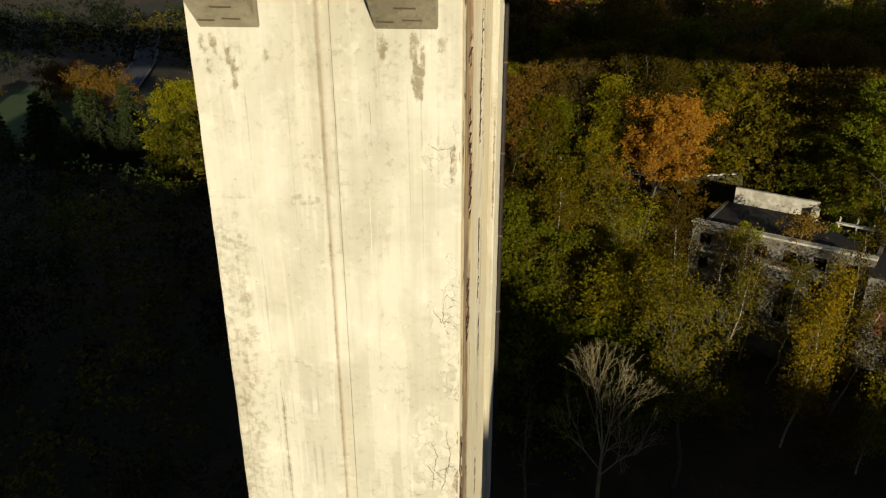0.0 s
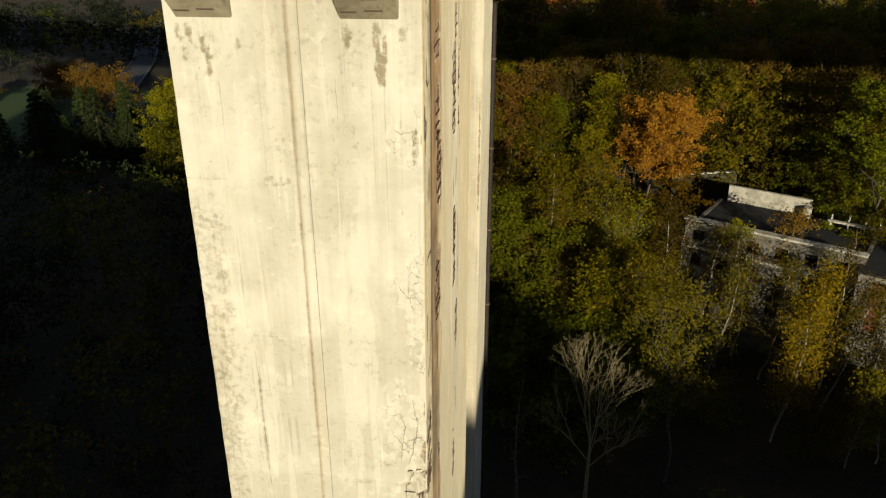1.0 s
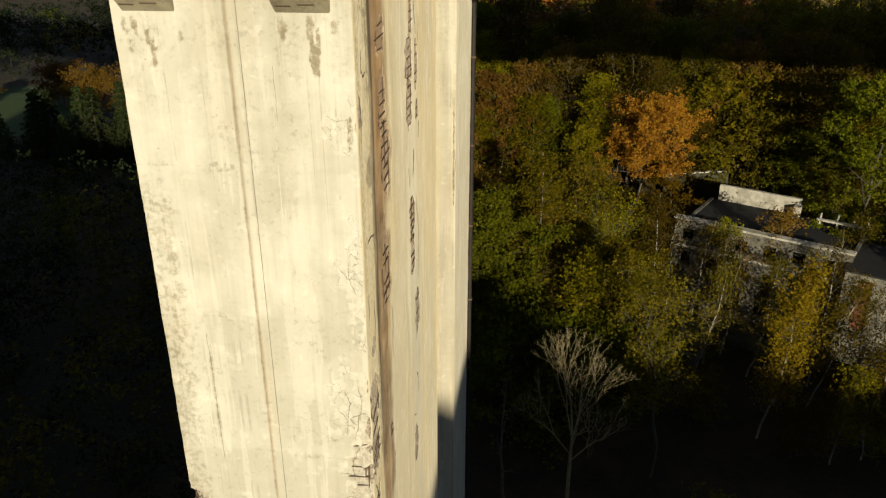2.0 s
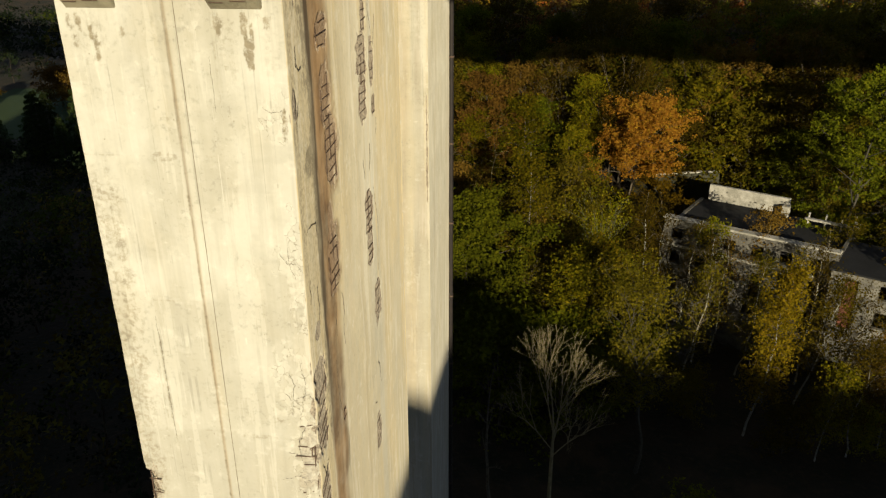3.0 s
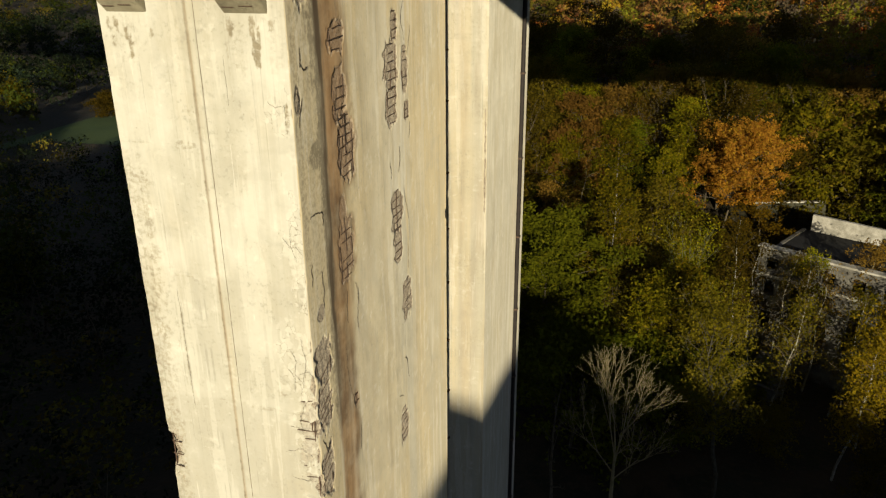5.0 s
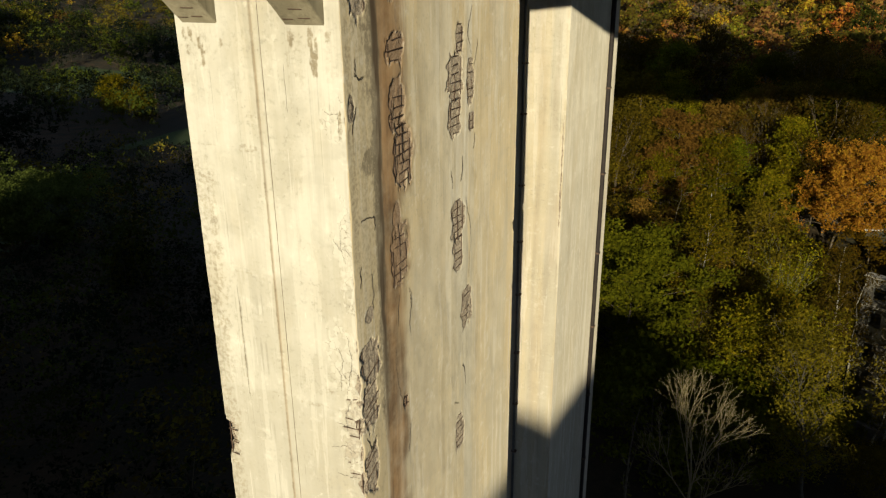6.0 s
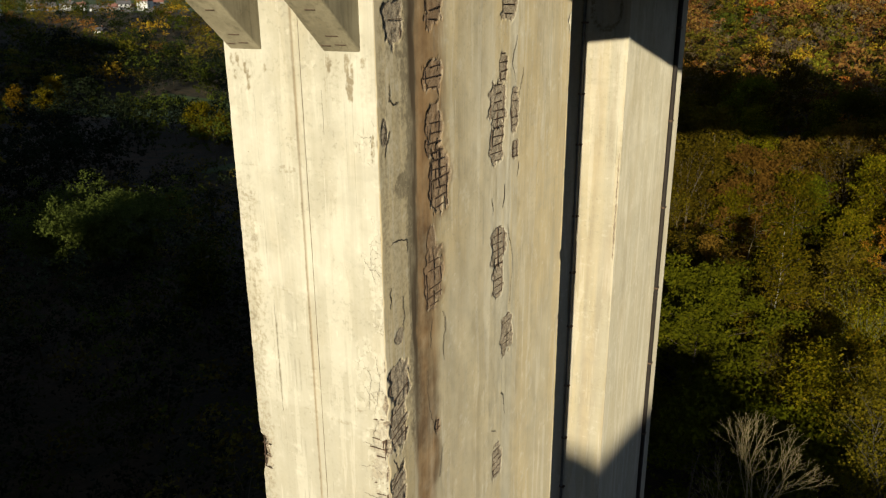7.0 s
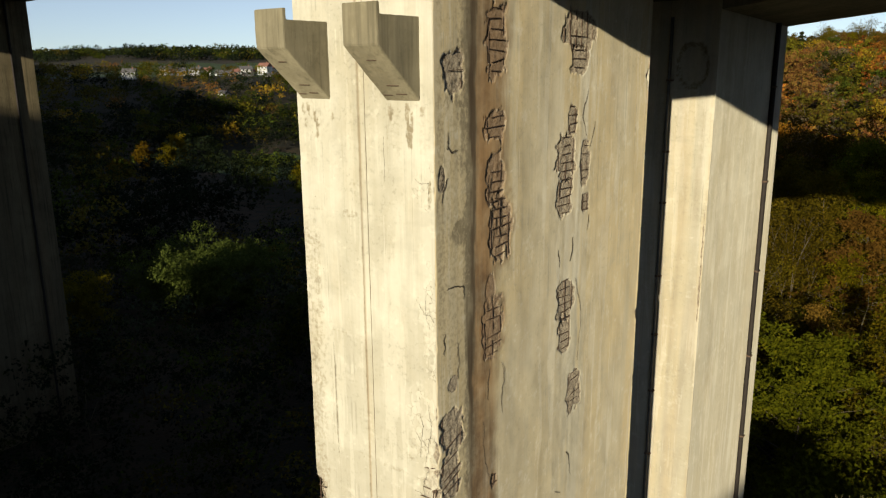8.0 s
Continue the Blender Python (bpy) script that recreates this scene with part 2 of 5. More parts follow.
BIRCH_BARK = plain("birch_bark", (0.42, 0.39, 0.30), (0.15, 0.13, 0.09), 2.6, 0.8)
TWIG_WOOD = plain("dull_twig_wood", (0.085, 0.074, 0.046), (0.05, 0.043, 0.028), 4, 0.9)
PALE_WOOD = plain("bare_pale_wood", (0.28, 0.225, 0.11), (0.17, 0.135, 0.065), 4, 0.9)
ASPHALT = plain("asphalt", (0.055, 0.058, 0.066), (0.04, 0.042, 0.048), 0.8, 0.9)
LINE_PAINT = plain("worn_road_paint", (0.22, 0.22, 0.21), (0.10, 0.10, 0.10), 2, 0.7)


def ground_material():
    n = Nodes("forest_floor")
    big, mid, fine = n.noise(0.03, 5), n.noise(0.3, 5), n.noise(2.2, 5)
    c = n.mix(n.ramp(big, 0.4, 0.6), (0.026, 0.022, 0.010), (0.05, 0.033, 0.014))
    c = n.mix(n.ramp(mid, 0.42, 0.62), c, (0.022, 0.021, 0.008))
    c = n.mix(n.times(n.ramp(fine, 0.5, 0.7), 0.5), c, (0.07, 0.043, 0.017))
    n.bump(fine, 0.6, 0.3)
    return n.done(c, 0.95)


def meadow_material():
    n = Nodes("meadow_grass")
    big, fine = n.noise(0.05, 5), n.noise(1.5, 5)
    c = n.mix(n.ramp(big, 0.35, 0.65), (0.03, 0.055, 0.012), (0.05, 0.075, 0.016))
    c = n.mix(n.times(n.ramp(fine, 0.45, 0.7), 0.4), c, (0.04, 0.055, 0.014))
    n.bump(fine, 0.4, 0.15)
    return n.done(c, 0.95)


def leaf_material(name, a, b, c):
    """Leaves of three tones, by leaf and by tree; the tree's own shift comes with the attribute or the object."""
    n = Nodes(name)
    geo, info = n.add("NewGeometry"), n.add("ObjectInfo")
    leaf = geo.outputs["Random Per Island"]
    col = n.mix(n.ramp(leaf, 0.15, 0.6), a, b)
    col = n.mix(n.ramp(leaf, 0.72, 0.98, 0, 0.85), col, c)
    col = n.mix(n.times(n.ramp(n.noise(0.5, 3), 0.4, 0.65), 0.45), col, [v * 0.6 for v in a])
    hsv = n.add("HueSaturation")
    n.put(hsv.inputs["Color"], col)
    n.put(hsv.inputs["Hue"], n.ramp(info.outputs["Random"], 0, 1, 0.488, 0.515))
    n.put(hsv.inputs["Value"], n.ramp(info.outputs["Random"], 0, 1, 0.6, 1.4))
    n.done(hsv.outputs[0], 0.8, 0, 0.06)
    return through_leaf_shader(n, hsv.outputs[0], 0.48)


def wood_mass_material():
    """Far woods: the tone of each tree comes with its mesh, the leaves vary about it."""
    n = Nodes("far_foliage")
    wear = n.add("VertexColor")
    wear.layer_name = "wear"
    geo = n.add("NewGeometry")
    hsv = n.add("HueSaturation")
    n.put(hsv.inputs["Color"], wear.outputs[0])
    n.put(hsv.inputs["Hue"], n.ramp(geo.outputs["Random Per Island"], 0, 1, 0.48, 0.52))
    n.put(hsv.inputs["Value"], n.ramp(geo.outputs["Random Per Island"], 0, 1, 0.7, 1.25))
    n.done(hsv.outputs[0], 0.8, 0, 0.05)
    return through_leaf_shader(n, hsv.outputs[0], 0.3)


FLOOR_EARTH, MEADOW, FAR_LEAVES = ground_material(), meadow_material(), wood_mass_material()
LEAVES = {
    "green": leaf_material("green_leaves", (0.0717, 0.0755, 0.0032), (0.1075, 0.1062, 0.0040), (0.1600, 0.1369, 0.0064)),
    "lime": leaf_material("lime_leaves", (0.1145, 0.1079, 0.0030), (0.1877, 0.1538, 0.0051), (0.2981, 0.2046, 0.0082)),
    "olive": leaf_material("olive_leaves", (0.0855, 0.0653, 0.0048), (0.1261, 0.0909, 0.0058), (0.1798, 0.1152, 0.0086)),
    "yellow": leaf_material("yellow_leaves", (0.1374, 0.0937, 0.0041), (0.2334, 0.1536, 0.0062), (0.3165, 0.1825, 0.0103)),
    "orange": leaf_material("orange_leaves", (0.225, 0.083, 0.0098), (0.332, 0.138, 0.0156), (0.320, 0.178, 0.0117)),
    "russet": leaf_material("russet_leaves", (0.1313, 0.0713, 0.0110), (0.1938, 0.1058, 0.0150), (0.2375, 0.1265, 0.0200)),
    "needle": leaf_material("spruce_needles", (0.030, 0.045, 0.012), (0.050, 0.070, 0.018), (0.080, 0.10, 0.024)),
    "willow": leaf_material("willow_leaves", (0.0650, 0.0832, 0.0144), (0.0956, 0.1155, 0.0211), (0.1300, 0.1463, 0.0312)),
}


# ---- ground ----
# unseen ridge on the sun's side, its gaps and heights set to steer shade
RIDGE_X = [-900, -500, -350, -263, -200, -178, -160, -146, -120, -80, -51, -43, -32, -30.5, -17, -7, 6, 25, 38, 44, 52, 62, 85, 130, 300, 900]
RIDGE_Z = [160, 146, 134, 121, 110, 100, 86, 73, 74, 74, 68, 51, 50, 75, 75, 64, 64, 61.5, 60.2, 57.5, 54.8, 52.9, 49.6, 49.0, 60, 90]


def ground_height(x, y):
    x, y = np.asarray(x, dtype=float), np.asarray(y, dtype=float)
    z = 4.0 + 1.6 * (fractal(x / 40, y / 40, 3) - 0.5)
    slope = 8.0 * smooth(70, 84, y) + 0.13 * np.clip(y - 80, 0, 100) + 0.08 * np.clip(y - 180, 0, 160) + 4 * smooth(340, 900, y)
    z = z + slope * smooth(-36, -6, x + 0.12 * y + 0.14 * np.clip(y - 170, 0, 200)) + 0.07 * np.clip(x - 5, 0, 80) * smooth(78, 112, y)
    u = -0.8 * x + 0.6 * y
    west = smooth(-30, -110, x - 0.1 * y)
    z = z + west * smooth(-60, -200, x) * (31 * smooth(260, 590, u) + 20 * smooth(700, 1500, u) * (0.6 + 0.8 * fractal(x / 420, y / 420, 11)))
    crest = np.interp(x, RIDGE_X, RIDGE_Z)
    back = smooth(-25, -150, y) * (1 - 0.6 * smooth(-158, -215, y))
    z = z + back * (crest - 4.0) + smooth(-90, -150, y) * 7 * (fractal(x / 9, y / 9, 21, 3) - 0.5)
    far = np.hypot(x, y)
    return z + 44 * smooth(850, 1400, far) * smooth(-200, -500, x) * (fractal(x / 260, y / 260, 31) - 0.4)


def stations(limits):
    out = []
    for a, b, step in limits:
        out.extend(np.arange(a, b, step))
    out.append(limits[-1][1])
    return np.array(out)


def sheet(us, vs, point):
    """A grid of quads; point takes two arrays and gives x, y, z."""
    u, v = np.meshgrid(us, vs, indexing="ij")
    p = np.stack([np.broadcast_to(a, u.shape) for a in point(u, v)], axis=-1).reshape(-1, 3)
    i, j = np.meshgrid(np.arange(len(us) - 1), np.arange(len(vs) - 1), indexing="ij")
    a = (i * len(vs) + j).ravel()
    return p, np.stack([a, a + len(vs), a + len(vs) + 1, a + 1], axis=1)


gx = stations([(-4200, -1500, 300), (-1500, -600, 40), (-600, -260, 14), (-260, 160, 4), (160, 600, 40), (600, 4200, 300)])
gy = stations([(-4200, -600, 300), (-600, -190, 30), (-190, -110, 3), (-110, 260, 4), (260, 700, 14), (700, 1500, 40), (1500, 4200, 300)])
verts, faces = sheet(gx, gy, lambda u, v: (u, v, ground_height(u, v)))
land = mesh_from("ground", verts, faces, FLOOR_EARTH, smoothed=True)
land.materials.append(MEADOW)
mid = verts[faces].mean(axis=1)
u, w = -0.8 * mid[:, 0] + 0.6 * mid[:, 1], 0.6 * mid[:, 0] + 0.8 * mid[:, 1]
valley_meadow = ((mid[:, 0] < -80) & (mid[:, 0] > -120) & (mid[:, 1] > 122 + 6 * np.sin(mid[:, 0] / 9)) & (mid[:, 1] < 172)) | ((np.abs(mid[:, 0] + 205) < 26) & (np.abs(mid[:, 1] - 189) < 24))
hill_meadow = (u > 575) & (u < 1060) & (np.abs(w + 60 - 0.15 * u) < 170)
land.polygons.foreach_set("material_index", (valley_meadow | hill_meadow).astype(np.int32))
tagged(new("ground", land), "wooded valley floor with meadows and slopes", "ground", kind="structure")


def ribbon(points, wide, lift):
    p = np.array(points, dtype=float)
    t = np.linspace(0, len(p) - 1, 12 * len(p))
    c = np.stack([np.interp(t, np.arange(len(p)), p[:, k]) for k in (0, 1)], axis=1)
    for _ in range(12):
        c[1:-1] = (c[:-2] + 2 * c[1:-1] + c[2:]) / 4
    d = np.gradient(c, axis=0)
    d /= np.linalg.norm(d, axis=1, keepdims=True)
    side = np.stack([-d[:, 1], d[:, 0]], axis=1)
    z = ground_height(c[:, 0], c[:, 1]) + lift
    rows = [np.column_stack([c + side * o, z]) for o in wide]
    v = np.concatenate(rows)
    n = len(c)
    f = [np.stack([np.arange(n - 1) + k * n, np.arange(n - 1) + k * n + 1, np.arange(n - 1) + (k + 1) * n + 1, np.arange(n - 1) + (k + 1) * n], axis=1) for k in range(len(wide) - 1)]
    return v, np.concatenate(f)


ROAD_LINE = [(-76, 129), (-84, 140), (-94, 174), (-104, 204), (-128, 258), (-150, 330)]
v, f = ribbon(ROAD_LINE, (-3.4, 0, 3.4), 0.45)
road = tagged(new("road", mesh_from("road", v, f, ASPHALT, smoothed=True)), "grey asphalt country road bending through the valley", "road", kind="structure")
for o in (-3.0, 3.0):
    v, f = ribbon(ROAD_LINE, (o - 0.12, o + 0.12), 0.47)
    part("edge_line", mesh_from("edge_line", v, f, LINE_PAINT), LINE_PAINT, road, "white painted edge line")

# ---- bridge piers ----
# worn places: along the face from, to, height from, to, depth of the break
SIDE_BREAKS = [
    (10.90, 11.66, 39.20, 40.60, 0.05), (10.86, 11.66, 37.99, 38.60, 0.06), (10.92, 11.60, 36.75, 37.80, 0.06),
    (11.02, 11.92, 35.62, 36.95, 0.07), (10.95, 11.30, 34.70, 35.40, 0.03), (10.80, 11.64, 33.58, 34.85, 0.05),
    (13.95, 15.60, 39.75, 40.62, 0.06), (14.35, 15.30, 39.25, 39.90, 0.05), (14.34, 14.84, 37.85, 38.60, 0.05),
    (13.82, 14.78, 36.80, 37.92, 0.055), (13.90, 14.70, 36.02, 36.90, 0.055), (15.02, 15.56, 36.70, 37.66, 0.05),
    (15.16, 15.62, 35.95, 36.45, 0.05), (14.00, 14.92, 33.40, 34.55, 0.05), (14.10, 14.86, 32.68, 33.60, 0.05),
    (14.70, 15.48, 30.90, 32.05, 0.045), (14.28, 14.90, 27.40, 28.50, 0.04), (11.18, 11.44, 30.57, 30.92, 0.05),
    (9.52, 10.24, 38.92, 39.70, 0.06), (9.32, 10.18, 32.05, 33.00, 0.06), (9.32, 10.05, 31.10, 32.15, 0.055),
    (9.30, 9.92, 29.50, 30.70, 0.05), (9.36, 9.60, 37.25, 37.72, 0.03), (9.62, 9.98, 33.36, 33.70, 0.02),
]
CORNER_CHIPS = [(30.05, 0.34, 0.16), (30.75, 0.2, 0.10), (31.35, 0.22, 0.17), (31.85, 0.12, 0.14), (32.3, 0.3, 0.12), (33.1, 0.2, 0.06),
                (34.4, 0.1, 0.05), (35.6, 0.14, 0.04), (37.4, 0.3, 0.05), (38.9, 0.2, 0.03)]
FRONT_BREAKS = [(-1.45, -1.10, 37.15, 37.58, 0.012), (-1.40, -1.27, 36.22, 36.35, 0.015), (-1.45, -1.12, 34.95, 35.25, 0.012),
                (-1.55, -1.02, 32.1, 33.4, 0.012), (-1.38, -1.0, 30.2, 32.0, 0.03), (-4.29, -4.02, 29.8, 30.85, 0.06)]
FRONT_STAINS = [(-4.22, -3.42, 37.95, 38.86, 0.27), (-1.98, -1.62, 37.9, 38.86, 0.24), (-1.36, -1.02, 37.9, 38.86, 0.24), (-4.08, -3.98, 38.3, 38.55, 0.5), (-2.0, -1.86, 38.42, 38.8, 0.6), (-1.3, -1.16, 38.5, 38.8, 0.55), (-3.4, -3.3, 38.45, 38.6, 0.5), (-3.3, -2.75, 36.6, 36.78, 0.38), (-2.5, -2.05, 36.68, 36.76, 0.3), (-2.4, -1.6, 31.6, 31.72, 0.35), (-1.75, -1.55, 31.95, 32.1, 0.4), (-1.60, -1.50, 38.42, 38.80, 0.9), (-1.58, -1.43, 38.03, 38.45, 0.95), (-1.48, -1.42, 38.3, 38.68, 0.7), (-3.84, -3.76, 38.36, 38.62, 0.8),
                (-3.78, -3.70, 38.12, 38.48, 0.85), (-4.01, -3.93, 38.5, 38.78, 0.85), (-4.16, -4.05, 38.55, 38.8, 0.5), (-1.94, -1.82, 38.55, 38.8, 0.5),
                (-3.0, -2.76, 37.25, 37.33, 0.35), (-4.26, -3.82, 35.2, 36.75, 0.28), (-4.27, -3.98, 33.0, 35.5, 0.32), (-3.5, -3.36, 37.9, 38.8, 0.22), (-2.2, -2.0, 37.4, 38.9, 0.16), (-1.9, -1.62, 37.6, 38.8, 0.2), (-1.3, -1.02, 37.7, 38.8, 0.22),
                (-4.2, -3.9, 31.9, 33.2, 0.35), (-2.722, -2.69, 20.0, 41.4, 0.5), (-1.14, -1.04, 36.95, 37.5, 0.7), (-1.32, -1.02, 34.2, 34.9, 0.3)]
SIDE_GRIME = [(9.28, 10.5, 28.0, 41.4, 0.3), (9.28, 9.6, 33.0, 41.0, 0.4), (9.72, 10.40, 36.0, 36.8, 0.75), (9.9, 10.55, 37.0, 41.0, 0.6), (10.1, 10.6, 34.0, 38.0, 0.5),
              (9.4, 10.3, 38.6, 39.9, 0.5), (9.35, 9.9, 33.6, 35.2, 0.3)]


def patch(u, z, row, ragged=0.5, seed=0, fu=5.0, fz=5.0):
    u0, u1, z0, z1 = row[:4]
    cu, cz, ru, rz = (u0 + u1) / 2, (z0 + z1) / 2, (u1 - u0) / 2, (z1 - z0) / 2
    d = (np.abs((u - cu) / ru) ** 2.6 + np.abs((z - cz) / rz) ** 2.6) ** (1 / 2.6)
    return d + ragged * (fractal(u * fu, z * fz, seed, 4) - 0.5)


def side_profile(s):
    """How far the flank stands back, by the way s from the column's outer end: a strip that falls back, then a step."""
    s = np.asarray(s, dtype=float)
    strip = 0.045 * np.clip(s / 1.30, 0, 1) ** 1.8
    return np.where(s < 1.25, strip, 0.042 * (1 - smooth(1.25, 1.85, s))) + 0.02 * smooth(1.2, 1.8, s)


def joint_profile(x):
    """The shallow vertical band in the middle of the end face, with a fine open joint at its one edge."""
    band = smooth(-2.715, -2.69, x) * (1 - smooth(-2.565, -2.558, x))
    slit = np.exp(-((x + 2.552) / 0.006) ** 2)
    return 0.014 * band + 0.008 * slit


def column_mesh(y0, flip, fine, worn):
    """One column. flip: its outer end is at the back. fine: closeness of the grid; worn: with the breaks of the near column."""
    y1 = y0 + COL_DEEP
    zs = np.concatenate([np.arange(0, 26, 1.0), np.arange(26, 27.5, 0.08), np.arange(27.5, COL_TOP, fine), [COL_TOP]])
    out_v, out_f, out_c, count = [], [], [], 0
    near_edge = np.array([0, 0.015, 0.03, 0.05, 0.08, 0.12, 0.16, 0.2])

    def grid_to(us, make):
        nonlocal count
        u, z = np.meshgrid(us, zs, indexing="ij")
        x, y, c = make(u, z)
        p = np.stack([np.broadcast_to(a, u.shape) for a in (x, y, z)], axis=-1).reshape(-1, 3)
        i, j = np.meshgrid(np.arange(len(us) - 1), np.arange(len(zs) - 1), indexing="ij")
        a = (i * len(zs) + j).ravel() + count
        out_v.append(p), out_c.append(c.reshape(-1, 4))
        out_f.append(np.stack([a, a + len(zs), a + len(zs) + 1, a + 1], axis=1))
        count += len(p)

    def chip(z, seed):
        c = 0.016 + 0.02 * np.clip(fractal(z * 2.2, z * 0 + seed, seed, 4) - 0.52, 0, 1) * 2.5
        if worn and seed == 1:
            for zc, half, deep in CORNER_CHIPS:
                c = np.maximum(c, deep * np.clip(1.25 - np.abs(z - zc) / half, 0, 1) * (0.55 + 0.8 * lattice(z * 9, z * 0, 5)))
        if worn and seed == 5:
            for zc, half, deep in ((39.05, 0.3, 0.16), (36.95, 0.16, 0.06), (34.9, 0.12, 0.05), (32.4, 0.2, 0.1), (30.4, 0.16, 0.06)):
                c = np.maximum(c, deep * np.clip(1.25 - np.abs(z - zc) / half, 0, 1) * (0.5 + 0.8 * lattice(z * 8, z * 0, 6)))
        if worn and seed == 2:
            c = np.maximum(c, 0.2 * np.clip(1.3 - np.abs(z - 30.3) / 0.5, 0, 1) * (0.5 + 0.8 * lattice(z * 9, z * 0, 8)))
        return np.minimum(c, 0.2)

    def colours(shape, spall=0, rust=0, grime_and_dark=0, ochre=0):
        c = np.ones((*shape, 4))
        c[..., 0], c[..., 1], c[..., 2], c[..., 3] = spall, rust, grime_and_dark, ochre
        return c

    def end_face(front):
        def make(x, z):
            spall, rust, grime_and_dark = np.zeros(x.shape), np.zeros(x.shape), np.zeros(x.shape)
            back = joint_profile(x) + 0.006 * (fractal(x * 0.7, z * 0.7, 41) - 0.5)
            for zc in (37.62, 35.1, 32.55, 30.0, 27.5):
                back = back + 0.004 * smooth(zc - 0.02, zc, z + 0.03 * fractal(x * 0.8, z * 0, 43)) * (1 - smooth(zc, zc + 0.8, z))
            ochre = 0.0
            if front:
                seam = np.exp(-((x + 2.708) / 0.024) ** 2) * (0.7 + 0.6 * fractal(x * 0, z * 0.5, 47))
                ochre = np.clip(0.45 * seam + 0.25 * np.exp(-((x + 2.63) / 0.05) ** 2) * smooth(0.4, 0.7, fractal(x * 0, z * 0.7, 48)), 0, 0.9)
                rust = np.maximum(rust, 0.42 * seam)
            if worn and front:
                speckle = smooth(-3.62, -4.0, x + 0.4 * (fractal(x * 3, z * 3, 49) - 0.5)) * smooth(37.2, 36.6, z + 0.8 * fractal(x * 2, z * 2, 50)) * (0.30 + 0.09 * smooth(0.42, 0.6, fractal(x * 15, z * 10, 52)))
                grime_and_dark = np.maximum(grime_and_dark, speckle)
                for xc, z0, z1, share in ((-3.72, 30.5, 36.0, 0.3), (-3.66, 31.5, 35.6, 0.35), (-3.60, 31.6, 35.2, 0.4), (-3.565, 31.2, 34.4, 0.45), (-2.02, 37.2, 38.7, 0.35), (-1.9, 36.9, 38.6, 0.3), (-1.82, 37.3, 38.4, 0.35), (-3.46, 37.6, 38.5, 0.25)):
                    shift = xc + 0.05 * (fractal(x * 0, z * 0.35, 58) - 0.5)
                    grime_and_dark = np.maximum(grime_and_dark, share * np.exp(-((x - shift) / 0.016) ** 2) * smooth(z0, z0 + 0.4, z) * (1 - smooth(z1 - 0.4, z1, z)))
                for zc in (36.7, 34.25, 31.7):
                    grime_and_dark = np.maximum(grime_and_dark, 0.32 * np.exp(-((z - zc - 0.02 * lattice(x * 2, x * 0, 55)) / 0.025) ** 2) * smooth(0.45, 0.65, fractal(x * 1.6, z * 0 + zc, 56)))
                for k, row in enumerate(FRONT_BREAKS):
                    m = smooth(1.0, 0.8, patch(x, z, row, 1.9, 60 + k, 8, 8))
                    back = back + m * row[4] * (0.3 + 1.6 * fractal(x * 9, z * 9, 61))
                    spall = np.maximum(spall, m * (0.3 if row[4] < 0.02 else 0.42))
                for k, row in enumerate([(-1.75, -0.9, 31.9, 33.6), (-1.62, -0.9, 34.8, 35.4), (-1.5, -0.9, 36.9, 37.8), (-1.55, -0.9, 29.8, 32.2), (-1.3, -0.9, 33.4, 36.0)]):
                    spall = np.maximum(spall, 0.2 * smooth(1.1, 0.6, patch(x, z, row, 1.0, 190 + k, 5, 5)))
                for k, row in enumerate(FRONT_STAINS):
                    grime_and_dark = np.maximum(grime_and_dark, row[4] * 0.9 * smooth(1.1, 0.7, patch(x + 0.03 * fractal(x * 9, z * 9, 89), z, row, 1.0, 90 + k, 15, 4)))
            elif front:
                row = (-2.35, -1.34, 38.65, 40.15)
                m = smooth(1.0, 0.93, patch(x, z, row, 0.15, 77))
                back = back + 0.12 * m
                d = patch(x, z, row, 0.15, 77)
                # dark ring along the recess edge, faint tone inside it
                grime_and_dark = np.maximum(grime_and_dark, 0.75 * smooth(1.12, 1.0, d) * (1 - smooth(0.95, 0.8, d)) + 0.2 * smooth(1.0, 0.9, d))
                for k, row in enumerate([(-1.32, -1.18, 25.85, 26.0), (-1.40, -1.20, 25.4, 25.6), (-1.12, -1.04, 30.0, 34.5), (-1.75, -1.5, 25.25, 25.4)]):
                    m = smooth(1.0, 0.7, patch(x, z, row, 1.0, 70 + k))
                    back, spall = back + 0.03 * m, np.maximum(spall, m * 0.8)
                ochre = np.maximum(ochre, 0.12 + 0.32 * smooth(0.4, 0.62, fractal(x * 3.5, z * 0.12, 185)))
                rust = np.maximum(rust, 0.2 * smooth(0.5, 0.7, fractal(x * 5, z * 0.2, 186)))
            s, r = RIGHT - x, x - LEFT
            cr, cl = np.clip(chip(z, 1) - s, 0, 1), np.clip(chip(z, 2) - r, 0, 1)
            inward = back * smooth(0, 0.06, np.minimum(s, r)) + cr / 2 + cl / 2
            spall = np.maximum(spall, 0.8 * smooth(0.02, 0.06, np.maximum(cr, cl)))
            return x - cr / 2 + cl / 2, (y0 + inward) if front else (y1 - inward), colours(x.shape, spall, rust, grime_and_dark, ochre)
        return make

